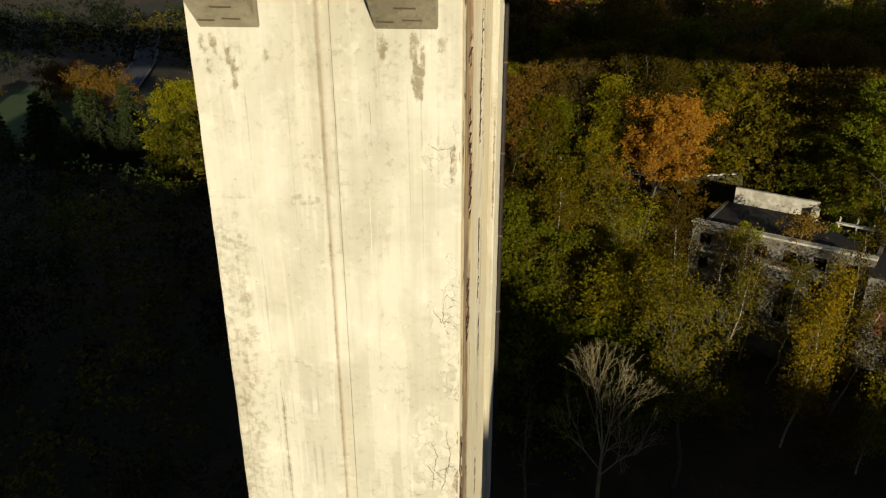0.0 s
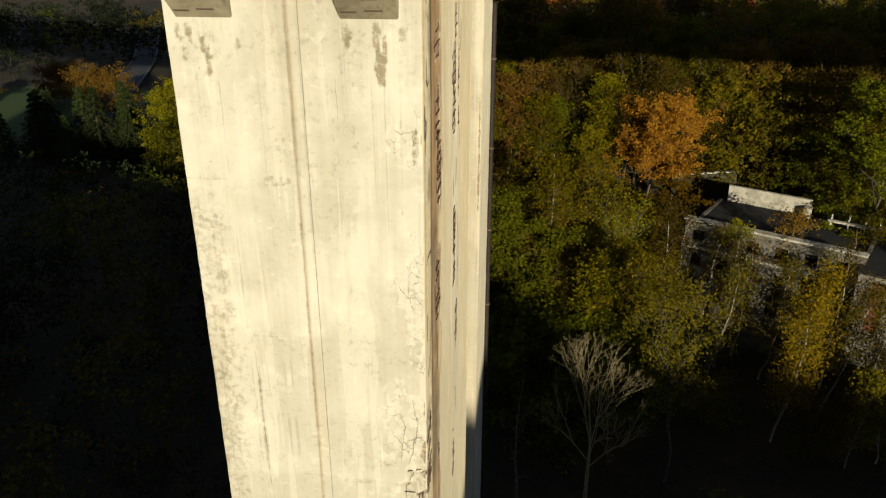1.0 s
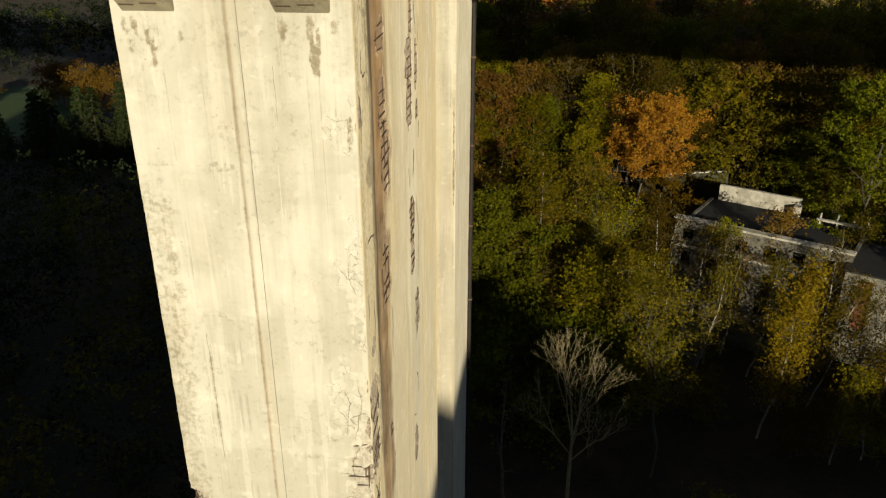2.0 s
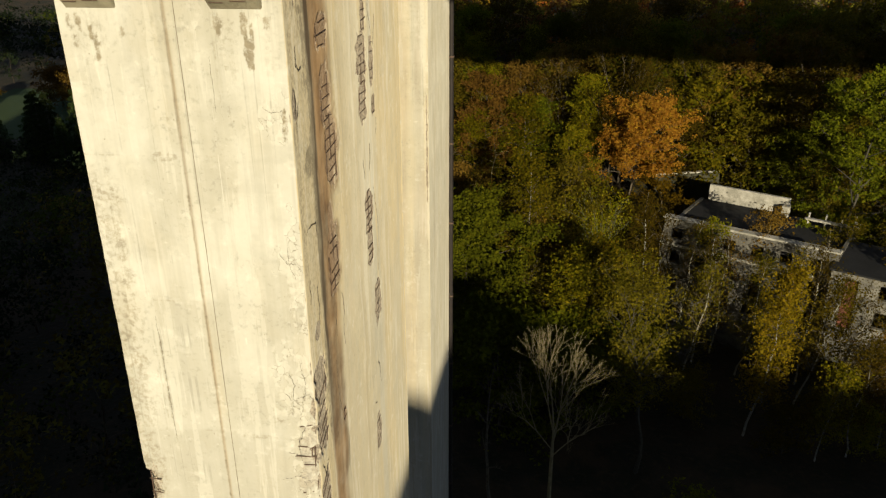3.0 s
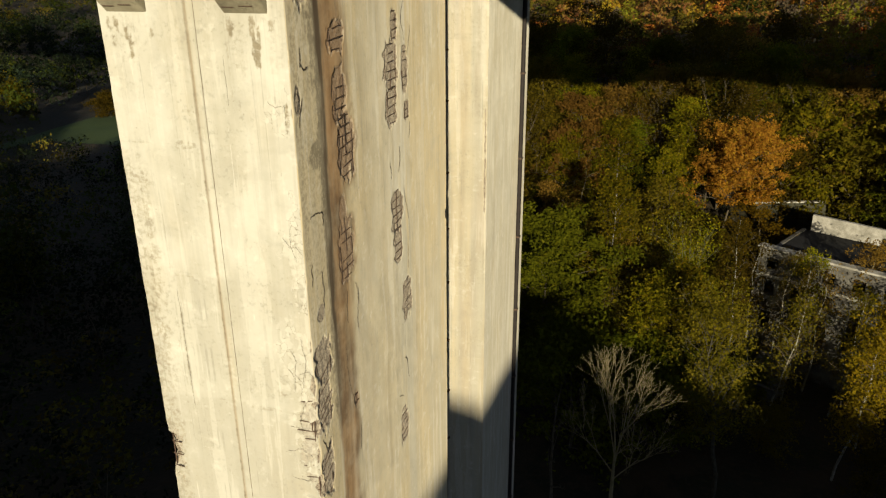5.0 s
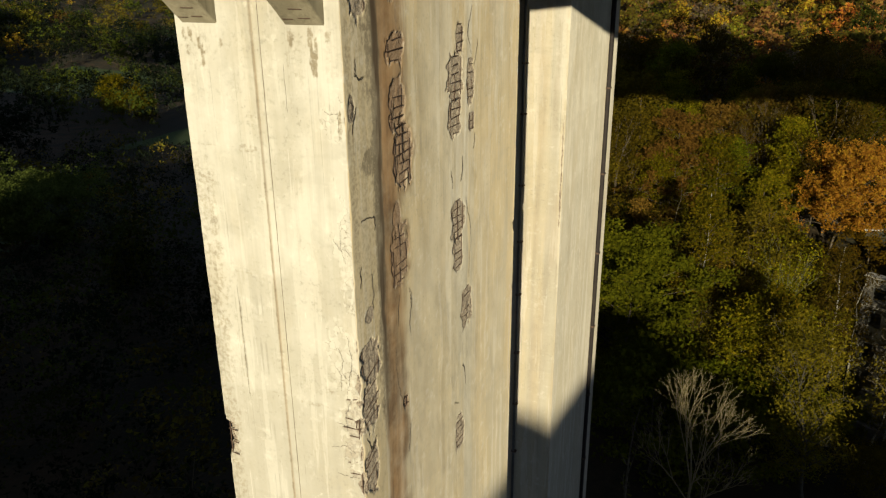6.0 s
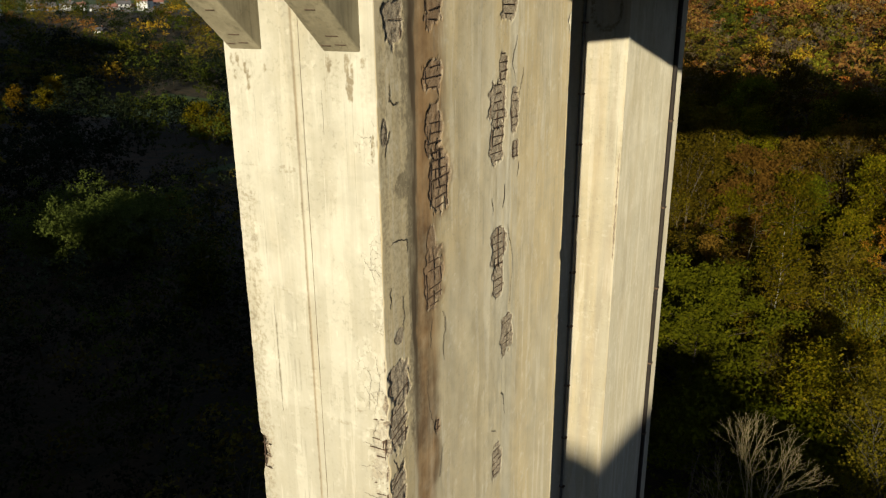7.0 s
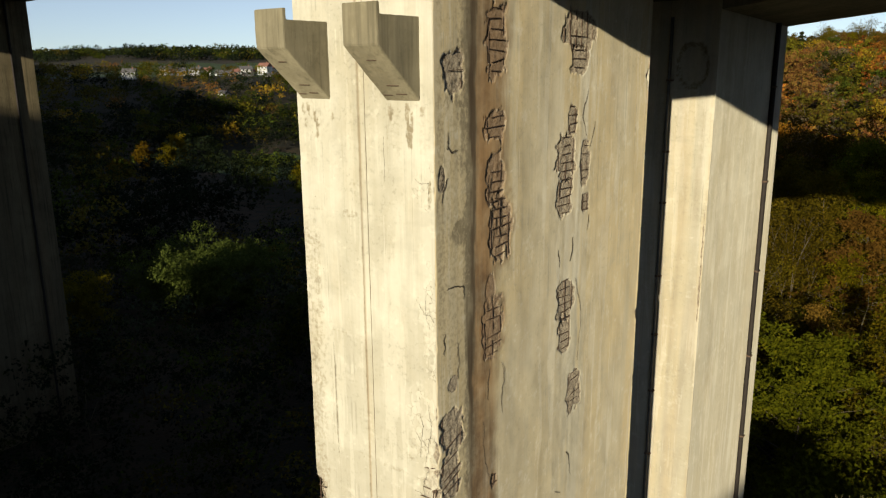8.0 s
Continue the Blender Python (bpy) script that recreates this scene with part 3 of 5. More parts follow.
    def flank(right):
        def make(y, z):
            s = (y1 - y) if flip else (y - y0)
            back = side_profile(s) + 0.010 * (fractal(y * 0.8, z * 0.5, 51) - 0.5) + 0.045 * (fractal(y * 1.3 + z * 0.5, z * 1.2 - y * 0.3, 57, 3) - 0.5) * smooth(1.7, 2.4, s) + 0.004 * (lattice(y * 8, z * 0.05, 53) - 0.5)
            spall, rust, grime_and_dark = np.zeros(y.shape), np.zeros(y.shape), np.zeros(y.shape)
            if worn and right:
                for k, row in enumerate(SIDE_BREAKS):
                    d = patch(y, z, row, 0.9, 120 + k, 6, 6)
                    m = smooth(1.0, 0.93, d)
                    back = back + m * 0.45 * row[4] * (0.8 + 1.3 * (fractal(y * 9, z * 9, 131, 3) - 0.4))
                    spall = np.maximum(spall, m * 0.95)
                    if row[0] < 11.2 and row[1] < 12 and row[1] > 11:
                        rust = np.maximum(rust, 0.75 * smooth(1.5, 0.9, d))
                for k, row in enumerate(SIDE_GRIME):
                    grime_and_dark = np.maximum(grime_and_dark, row[4] * smooth(1.1, 0.5, patch(y, z, row, 1.1, 150 + k)))
                edge = 10.62 + 0.12 * (fractal(y * 0 + 2, z * 0.8, 161) - 0.5)
                tongue = 10.95 + 0.5 * fractal(y * 0, z * 0.9, 163)
                ragged = y + 0.35 * (fractal(y * 7, z * 1.2, 165) - 0.5)
                width = tongue + 0.12 + 0.3 * smooth(34.5, 36.5, z)
                rust = np.maximum(rust, 0.97 * smooth(edge - 0.36, edge - 0.12, ragged) * (1 - smooth(width - 0.3, width + 0.25, ragged)) * (0.72 + 0.5 * fractal(y * 5, z * 0.35, 167)))
                # near-black band along the groove, stronger higher up
                grime_and_dark = np.maximum(grime_and_dark, 0.9 * smooth(10.1, 10.3, ragged) * (1 - smooth(10.5, 10.66, ragged)) * smooth(30.5, 34.5, z + 2 * fractal(y * 3, z * 0.7, 166)))
            tall = fractal(y * 3.2, z * 0.1, 181) + 0.25 * (fractal(y * 0.6, z * 0.35, 182) - 0.5)
            rust = np.maximum(rust, 0.09 * smooth(0.5, 0.74, tall))
            ochre = 0.46 + 0.40 * smooth(0.36, 0.66, fractal(y * 0.9, z * 0.2, 187)) + 0.08 * smooth(0.45, 0.7, tall)
            if worn and right:
                ochre = ochre * (1 - 0.75 * smooth(14.2, 14.7, y + 0.5 * (fractal(y * 5, z * 0.4, 188) - 0.5)) * (1 - smooth(15.3, 15.8, y + 0.4 * (fractal(y * 6, z * 0.5, 189) - 0.5))) * smooth(0.3, 0.6, fractal(y * 4, z * 0.25, 190)))
            ochre = ochre * (1.0 if worn else 0.25)
            grime_and_dark = np.maximum(grime_and_dark, 0.08 * smooth(0.52, 0.7, fractal(y * 6, z * 0.16, 183)))
            if not worn:
                rust = rust + 0.15 * smooth(1.0, 1.3, s) * (1 - smooth(1.5, 2.0, s))
            c = chip(z, (1 if right else 2) if not flip else 7)
            cut = np.clip(c - np.abs(y - y0), 0, 1)
            cut2 = np.clip(chip(z, 5) - np.abs(y1 - y), 0, 1)
            spall = np.maximum(spall, 0.8 * smooth(0.02, 0.06, cut))
            inward = back * smooth(0, 0.06, np.minimum(y - y0, y1 - y)) + cut / 2 + cut2 / 2
            return (RIGHT - inward) if right else (LEFT + inward), y + cut / 2 - cut2 / 2, colours(y.shape, spall, rust, grime_and_dark, ochre)
        return make

    xs = np.unique(np.round(np.concatenate([np.linspace(LEFT, RIGHT, max(6, int(COL_WIDE / (fine * 0.9)))), RIGHT - near_edge, LEFT + near_edge,
                                            [-2.75, -2.735, -2.72, -2.71, -2.70, -2.69, -2.675, -2.66, -2.64, -2.57, -2.565, -2.562, -2.558, -2.555, -2.552, -2.549, -2.546, -2.542]]), 4))
    knots = np.concatenate([near_edge, [1.2, 1.26, 1.29, 1.3, 1.31, 1.34, 1.4, 1.46, 1.52, 1.555, 1.57, 1.585, 1.6, 1.66, 1.74]])
    spans = [(y0, 12.1, 0.02), (12.1, 13.75, 0.08), (13.75, 15.85, 0.022), (15.85, y1, 0.12)] if worn else [(y0, y1, min(fine, 0.5))]
    ys = np.unique(np.round(np.concatenate([stations(spans), (y1 - knots) if flip else (y0 + knots), y1 - near_edge, y0 + near_edge]), 4))
    grid_to(xs, end_face(True))
    grid_to(ys, flank(True))
    ys2 = np.unique(np.round(np.concatenate([[y0, y1], np.arange(y0, y1, 0.8), (y1 - knots) if flip else (y0 + knots), y1 - near_edge, y0 + near_edge]), 4))
    flipped = len(out_f)
    grid_to(xs[::4] if xs[-1] == xs[::4][-1] else np.append(xs[::4], xs[-1]), end_face(False))
    grid_to(ys2, flank(False))
    for k in range(flipped, len(out_f)):
        out_f[k] = out_f[k][:, ::-1]
    return mesh_from("shaft", np.concatenate(out_v), np.concatenate(out_f), CONCRETE, np.concatenate(out_c), True)


def climb(x):
    west = np.clip(-x - 2.645, 0, None)
    return GRADE * west * west / (west + 12)


UNIT_BAR = mesh_from("rebar", *tubes([(0, 0, -0.5, 0, 0, 0.5, 1, 1)], 5), RUST_STEEL, smoothed=True)


def rebar(parent, a, b, r=0.009):
    a, b = Vector(a), Vector(b)
    ob = new("rebar", UNIT_BAR)
    q = (b - a).to_track_quat("Z", "Y")
    ob.parent = parent
    ob.matrix_basis = Matrix.LocRotScale((a + b) / 2, q, (r, r, (b - a).length))
    return ob


def crack(parent, points, wide, face, seed):
    """A fine open crack: a thin ragged wedge let into the face along a wandering line. face: 'side' or 'front'."""
    g = np.random.default_rng(seed)
    p = np.array(points, dtype=float)
    t = np.linspace(0, len(p) - 1, 22 * (len(p) - 1) + 1)
    c = np.stack([np.interp(t, np.arange(len(p)), p[:, k]) for k in (0, 1)], axis=1)
    walk_off = np.cumsum(g.normal(0, 0.011, (len(c), 2)), axis=0)
    c += (walk_off - np.linspace(0, 1, len(c))[:, None] * walk_off[-1]) * min(1.0, wide / 0.012)
    d = np.gradient(c, axis=0)
    n = np.stack([-d[:, 1], d[:, 0]], axis=1) / (np.linalg.norm(d, axis=1, keepdims=True) + 1e-9)
    w = wide * (0.35 + g.random(len(c))) * np.sin(np.linspace(0.25, math.pi - 0.1, len(c)))
    rows = [c + n * w[:, None] / 2, c, c - n * w[:, None] / 2]
    lifts = (0.002, 0.006, 0.002)
    v = []
    for row, lift in zip(rows, lifts):
        if face == "side":
            s = row[:, 0] - FRONT
            v.append(np.column_stack([RIGHT - side_profile(s) + lift + 0.004, row[:, 0], row[:, 1]]))
        else:
            v.append(np.column_stack([row[:, 0], np.full(len(row), FRONT - lift - 0.002), row[:, 1]]))
    k = np.arange(len(c) - 1)
    f = np.concatenate([np.stack([k + o * len(c), k + 1 + o * len(c), k + 1 + (o + 1) * len(c), k + (o + 1) * len(c)], axis=1) for o in (0, 1)])
    return part("crack", mesh_from("crack", np.concatenate(v), f, CRACK_DARK), CRACK_DARK, parent)


def column(y0, flip, fine, worn, label):
    root = tagged(new("pier_column"), label, "bridge pier", "columns of the viaduct")
    root.location = ((LEFT + RIGHT) / 2, y0 + COL_DEEP / 2, 0)
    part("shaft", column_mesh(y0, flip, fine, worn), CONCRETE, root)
    return root


near_column = column(FRONT, False, 0.033, True, "tall weathered concrete bridge column with spalled flank and bare rebar")
bpy.context.view_layer.update()
BASE = near_column.matrix_basis.inverted()


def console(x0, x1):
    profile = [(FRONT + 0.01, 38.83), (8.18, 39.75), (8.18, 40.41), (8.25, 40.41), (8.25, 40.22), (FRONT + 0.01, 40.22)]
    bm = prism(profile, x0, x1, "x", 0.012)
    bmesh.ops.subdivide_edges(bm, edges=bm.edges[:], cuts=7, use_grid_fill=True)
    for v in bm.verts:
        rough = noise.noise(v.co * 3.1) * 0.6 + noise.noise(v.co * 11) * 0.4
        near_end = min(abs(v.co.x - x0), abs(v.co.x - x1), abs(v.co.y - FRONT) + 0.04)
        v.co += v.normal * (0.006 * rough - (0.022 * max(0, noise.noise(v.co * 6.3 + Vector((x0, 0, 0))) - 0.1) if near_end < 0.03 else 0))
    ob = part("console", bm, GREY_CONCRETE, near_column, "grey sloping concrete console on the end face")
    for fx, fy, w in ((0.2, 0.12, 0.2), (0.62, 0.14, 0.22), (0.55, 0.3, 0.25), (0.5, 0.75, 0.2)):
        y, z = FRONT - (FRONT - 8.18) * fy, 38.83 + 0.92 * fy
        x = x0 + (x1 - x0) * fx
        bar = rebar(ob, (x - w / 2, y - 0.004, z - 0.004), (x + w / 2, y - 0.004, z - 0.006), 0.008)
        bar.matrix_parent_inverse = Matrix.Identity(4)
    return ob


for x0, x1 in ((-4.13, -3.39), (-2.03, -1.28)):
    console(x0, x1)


def at_column(ob):
    ob.matrix_parent_inverse = BASE
    return ob


# bare reinforcement in the breaks of the flank: stirrups level, main bars upright
g = np.random.default_rng(3)
for k, row in enumerate(SIDE_BREAKS):
    y0, y1, z0, z1, deep = row
    if deep < 0.04:
        continue
    s = (y0 + y1) / 2 - FRONT
    x = RIGHT - float(side_profile(s)) - 0.004
    thick = 0.0105 if y0 > 10.5 else 0.008
    uprights = np.linspace(y0 + 0.12, y1 - 0.12, max(2, int((y1 - y0 - 0.1) / 0.24)))
    levels = np.arange(z0 + 0.1, z1 - 0.04, 0.19 if y0 > 10.5 else 0.16) + g.normal(0, 0.012)
    shrink = lambda z: math.sqrt(max(0.05, 1 - (abs(z - (z0 + z1) / 2) / ((z1 - z0) / 2)) ** 2.4))
    mid_y = (y0 + y1) / 2
    for z in levels:
        if g.random() < (0.1 if y0 > 10.5 else 0.4):
            continue
        half = (y1 - y0) / 2 * shrink(z)
        a, b = mid_y - half * (0.35 + 0.6 * g.random()), mid_y + half * (0.35 + 0.6 * g.random())
        tilt = g.normal(0, 0.012) + (0.08 if 9.2 < y0 < 9.4 else 0)
        at_column(rebar(near_column, (x - 0.006, a, z - tilt), (x + g.normal(0, 0.004), b, z + tilt), thick))
    for y in uprights:
        z = z0 + 0.05
        while z < z1 - 0.12:
            long = (0.19 if g.random() < 0.5 else 0.38) + g.normal(0, 0.02)
            top = min(z + long, z1 - 0.04)
            inside = abs(y - mid_y) < (y1 - y0) / 2 * shrink((z + top) / 2)
            if inside and g.random() < (0.75 if y0 > 10.5 else 0.4):
                lean = g.normal(0, 0.012)
                at_column(rebar(near_column, (x - 0.014, y - lean, z), (x - 0.014, y + lean + g.normal(0, 0.015), top), thick))
            z = top + 0.02
# bars at the broken corner and at the far edge of the end face
for z in (29.7, 29.95, 30.2, 30.45, 31.1, 31.28, 31.5, 31.9, 32.05):
    w = 0.22 + 0.3 * g.random()
    at_column(rebar(near_column, (RIGHT - 0.04 - w, FRONT + 0.012, z), (RIGHT - 0.05, FRONT + 0.045, z + g.normal(0, 0.03)), 0.011))
for x, z0, z1 in ((-1.07, 29.4, 30.75), (-1.08, 31.05, 31.6), (-1.13, 31.3, 31.5), (-4.22, 29.8, 30.7)):
    at_column(rebar(near_column, (x, FRONT + 0.03, z0), (x + 0.01, FRONT + 0.04, z1), 0.012))
for z in (29.95, 30.25, 30.55):
    at_column(rebar(near_column, (-4.24, FRONT + 0.02, z), (-4.02, FRONT + 0.012, z - 0.02), 0.011))

CRACKS_SIDE = [([(9.66, 38.3), (9.58, 38.05), (9.75, 37.88), (9.95, 37.95)], 0.03), ([(9.40, 37.75), (9.52, 37.55), (9.38, 37.3)], 0.045), ([(9.62, 37.5), (9.5, 37.3), (9.45, 37.05)], 0.04),
               ([(9.6, 35.42), (9.85, 35.44), (10.18, 35.4), (10.15, 35.1)], 0.035), ([(9.5, 34.6), (9.45, 34.2)], 0.03), ([(9.9, 34.3), (10.0, 33.9), (9.9, 33.4)], 0.02),
               ([(14.0, 35.3), (14.1, 34.85)], 0.035), ([(14.75, 35.5), (14.72, 35.15), (14.6, 34.9)], 0.05), ([(15.62, 35.9), (15.5, 35.5)], 0.03), ([(15.1, 32.0), (15.05, 31.1), (14.75, 30.8)], 0.03),
               ([(14.75, 29.85), (14.98, 29.7), (15.05, 29.1)], 0.05), ([(15.0, 34.4), (15.35, 33.2), (15.2, 32.2)], 0.018), ([(11.55, 33.4), (11.7, 32.9), (11.62, 32.2)], 0.02),
               ([(11.1, 33.4), (11.05, 32.7)], 0.03), ([(9.4, 31.0), (9.6, 30.6), (9.85, 30.8)], 0.04), ([(15.35, 38.9), (15.1, 38.3), (15.3, 37.8)], 0.03), ([(15.75, 38.1), (15.5, 37.5)], 0.022),
               ([(11.5, 30.1), (11.35, 29.4)], 0.02), ([(10.86, 32.3), (10.9, 31.4), (11.1, 30.9)], 0.012), ([(14.2, 29.0), (14.5, 28.8)], 0.02)]
for k, (line, w) in enumerate(CRACKS_SIDE):
    crack(near_column, line, w, "side", 200 + k)
CRACKS_FRONT = [([(-1.42, 37.5), (-1.3, 37.42), (-1.12, 37.45), (-1.14, 37.1)], 0.005), ([(-2.118, 38.2), (-2.115, 37.4)], 0.0028), ([(-3.58, 34.0), (-3.565, 31.5)], 0.004), ([(-1.36, 35.2), (-1.24, 35.02), (-1.12, 35.06), (-1.04, 34.9)], 0.0065), ([(-1.22, 35.35), (-1.24, 35.05), (-1.14, 34.75)], 0.006), ([(-1.42, 33.0), (-1.3, 32.75), (-1.34, 32.5), (-1.2, 32.3)], 0.0065), ([(-1.2, 33.3), (-1.15, 32.8), (-1.24, 32.3), (-1.3, 31.9)], 0.0065), ([(-1.3, 32.5), (-1.1, 32.6), (-1.02, 32.4)], 0.0065), ([(-1.5, 32.6), (-1.36, 32.4), (-1.4, 32.1)], 0.006), ([(-1.15, 31.95), (-1.35, 31.6), (-1.3, 31.2)], 0.008),
                ([(-1.7, 30.75), (-1.4, 30.85), (-1.15, 30.72)], 0.0065), ([(-1.6, 30.15), (-1.3, 30.12), (-1.1, 30.15)], 0.0065), ([(-1.55, 31.35), (-1.25, 31.3)], 0.0065)]
for k, (line, w) in enumerate(CRACKS_FRONT):
    crack(near_column, line, w, "front", 300 + k)

far_column = column(BACK_COL, True, 0.12, False, "tall concrete bridge column half in shade with a downpipe")
v = np.array([(x, FRONT - 0.004, z) for z in (3, 41.5) for x in (-2.5545, -2.5505)] + [(x, FRONT + 0.01, z) for z in (3, 41.5) for x in (-2.5545, -2.5505)])
part("open_joint", mesh_from("open_joint", v, [(0, 1, 3, 2), (4, 6, 7, 5), (0, 2, 6, 4), (1, 5, 7, 3)], JOINT_BROWN), JOINT_BROWN, near_column, "dark open vertical joint")
bpy.context.view_layer.update()
FAR_BASE = far_column.matrix_basis.inverted()
v, f = tubes([(-2.6, BACK_COL - 0.1, 3, -2.6, BACK_COL - 0.1, 41, 0.055, 0.055)], 10)
pipe = part("downpipe", mesh_from("downpipe", v, f, GALVANISED, smoothed=True), GALVANISED, far_column, "grey downpipe with clips")
for z in (38.9, 36.43, 34.59, 31.85, 29.57, 27.29, 24.65, 22.2, 19.8):
    bm = boxes((-2.68, -2.46, BACK_COL - 0.17, BACK_COL + 0.01, z - 0.03, z + 0.03), bevel=0.008)
    part("pipe_clip", bm, RUST_STEEL, pipe).matrix_parent_inverse = Matrix.Identity(4)

v, f = tubes([(-0.93, 33.15, 3, -0.93, 33.15, 41.2, 0.11, 0.11)], 12)
drain = part("drain_pipe", mesh_from("drain_pipe", v, f, DARK_PIPE, smoothed=True), DARK_PIPE, far_column, "dark brown drain pipe on the flank")
for z in np.arange(6.5, 41, 4.0):
    part("pipe_clip", boxes((-1.04, -0.80, 33.02, 33.28, z - 0.04, z + 0.04), bevel=0.01), RUST_STEEL, drain).matrix_parent_inverse = Matrix.Identity(4)

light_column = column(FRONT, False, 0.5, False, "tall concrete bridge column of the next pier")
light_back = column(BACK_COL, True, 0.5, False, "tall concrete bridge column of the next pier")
# these columns get the concrete that has shade in its colour
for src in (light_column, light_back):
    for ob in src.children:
        ob.data.materials[0] = SHADED_CONCRETE
v, f = tubes([(-0.93, 33.15, 3, -0.93, 33.15, 41.2, 0.11, 0.11), (-0.93, 26.6, 3, -0.93, 26.6, 41.2, 0.07, 0.07)], 8)
bpy.context.view_layer.update()
part("drain_pipe", mesh_from("drain_pipe", v, f, DARK_PIPE, smoothed=True), DARK_PIPE, light_back, "dark drain pipes on the flank")
for k in (1, -1):
    for src in (light_column, light_back):
        m = src.matrix_basis.copy()
        m.translation.x += SPAN * k
        src.scale.z = 1 + float(climb(-2.645 - SPAN)) / COL_TOP if k < 0 else 1
        m = Matrix.Translation(m.translation)
        if k == 1:
            copy_thing(src, m)
        else:
            src.matrix_basis = m @ Matrix.Diagonal((1, 1, src.scale.z, 1))


# ---- bridge deck ----


def soffit(x, y):
    k = np.round((x + 2.645) / SPAN)
    r = np.clip(np.abs(x + 2.645 - k * SPAN) - 1.65, 0, None)
    return 41.52 + 0.125 * r - 0.0021 * r * r - 0.02 * (y - FRONT) + climb(x)


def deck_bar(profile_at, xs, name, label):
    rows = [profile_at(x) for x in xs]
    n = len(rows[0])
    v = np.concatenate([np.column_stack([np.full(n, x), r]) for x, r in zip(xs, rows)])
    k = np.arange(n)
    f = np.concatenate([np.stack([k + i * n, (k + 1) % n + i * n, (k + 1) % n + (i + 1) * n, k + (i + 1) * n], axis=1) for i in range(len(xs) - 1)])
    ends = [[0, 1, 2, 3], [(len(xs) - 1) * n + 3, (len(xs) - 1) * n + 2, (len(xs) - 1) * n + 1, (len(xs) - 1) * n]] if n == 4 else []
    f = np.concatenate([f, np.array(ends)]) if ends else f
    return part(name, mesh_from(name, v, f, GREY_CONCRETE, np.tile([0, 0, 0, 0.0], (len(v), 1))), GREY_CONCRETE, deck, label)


deck = tagged(new("bridge_deck"), "concrete motorway deck with haunched girders on tall columns", "bridge deck")
deck.location = (-2.645, 22.2, 43)
bpy.context.view_layer.update()
xs = np.arange(-166, 96, 1.5)
def top_line(x, y):
    return 45.1 - 0.02 * (y - FRONT) + climb(x)


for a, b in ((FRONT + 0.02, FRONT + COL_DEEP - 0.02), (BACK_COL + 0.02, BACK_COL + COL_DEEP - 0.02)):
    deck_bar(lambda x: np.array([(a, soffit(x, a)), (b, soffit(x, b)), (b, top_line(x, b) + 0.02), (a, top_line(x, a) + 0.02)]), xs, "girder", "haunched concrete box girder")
# far edge is unseen: slab widened and parapet raised to lengthen the shadow
deck_bar(lambda x: np.array([(6.4, top_line(x, 6.4)), (41.0, top_line(x, 41)), (41.0, top_line(x, 41) + 0.4), (6.4, top_line(x, 6.4) + 0.4)]), xs[::8], "deck_slab", "wide concrete deck slab")
for y, tall in ((6.4, 1.3), (40.7, 3.0)):
    deck_bar(lambda x: np.array([(y, top_line(x, y) + 0.4), (y + 0.3, top_line(x, y) + 0.4), (y + 0.3, top_line(x, y) + tall), (y, top_line(x, y) + tall)]), xs[::8], "parapet", "concrete edge parapet")


# ---- trees ----
def skeleton(g, high, wide, bare, limbs, rise=0.5, droop=0.0, twigs=4):
    """Tapered segments and twig ends of a tree. bare: share of the height without limbs; rise: how steeply limbs climb."""
    segs, ends = [], []
    r_base = 0.009 * high + 0.03
    steps = 9
    spine = [np.zeros(3)]
    for i in range(steps):
        spine.append(spine[-1] + np.array([g.normal(0, 0.012 * high), g.normal(0, 0.012 * high), high * 0.9 / steps]))
    rad = lambda k: r_base * (1 - 0.88 * k / steps)
    for i in range(steps):
        segs.append((*spine[i], *spine[i + 1], rad(i), rad(i + 1)))
    turn = g.random() * 6.28
    for i in range(limbs):
        f = bare + (0.99 - bare) * (i + 0.5 * g.random()) / limbs
        k = min(f * steps, steps - 0.01)
        root = spine[int(k)] + (spine[int(k) + 1] - spine[int(k)]) * (k - int(k))
        turn += 2.4 + g.normal(0, 0.3)
        c = (f - bare) / (1 - bare)
        reach = wide * (0.35 + 0.65 * math.sin(math.pi * min(1, 0.28 + 0.72 * c)) ** 0.7) * (0.75 + 0.45 * g.random())
        if c > 0.85:
            reach *= 0.7
        lift = rise * reach * (0.5 + 0.9 * c) * (0.7 + 0.6 * g.random())
        p, q = root, root + np.array([math.cos(turn) * reach * 0.5, math.sin(turn) * reach * 0.5, lift * 0.65])
        e = q + np.array([math.cos(turn + g.normal(0, 0.3)) * reach * 0.5, math.sin(turn + g.normal(0, 0.3)) * reach * 0.5, lift * 0.35 - droop * reach])
        r = rad(k) * 0.5
        segs += [(*p, *q, r, r * 0.6), (*q, *e, r * 0.6, r * 0.2)]
        ends.append(e)
        for j in range(twigs):
            b = p + (q - p) * 0.7 if j % 3 == 0 else q + (e - q) * g.random()
            d = g.normal(0, 1, 3)
            d[2] = abs(d[2]) * rise - droop * 1.6
            t = b + d / np.linalg.norm(d) * reach * (0.25 + 0.25 * g.random())
            segs.append((*b, *t, r * 0.3, r * 0.1))
            ends.append(t)
    ends.append(spine[-1])
    return np.array(segs), np.array(ends)


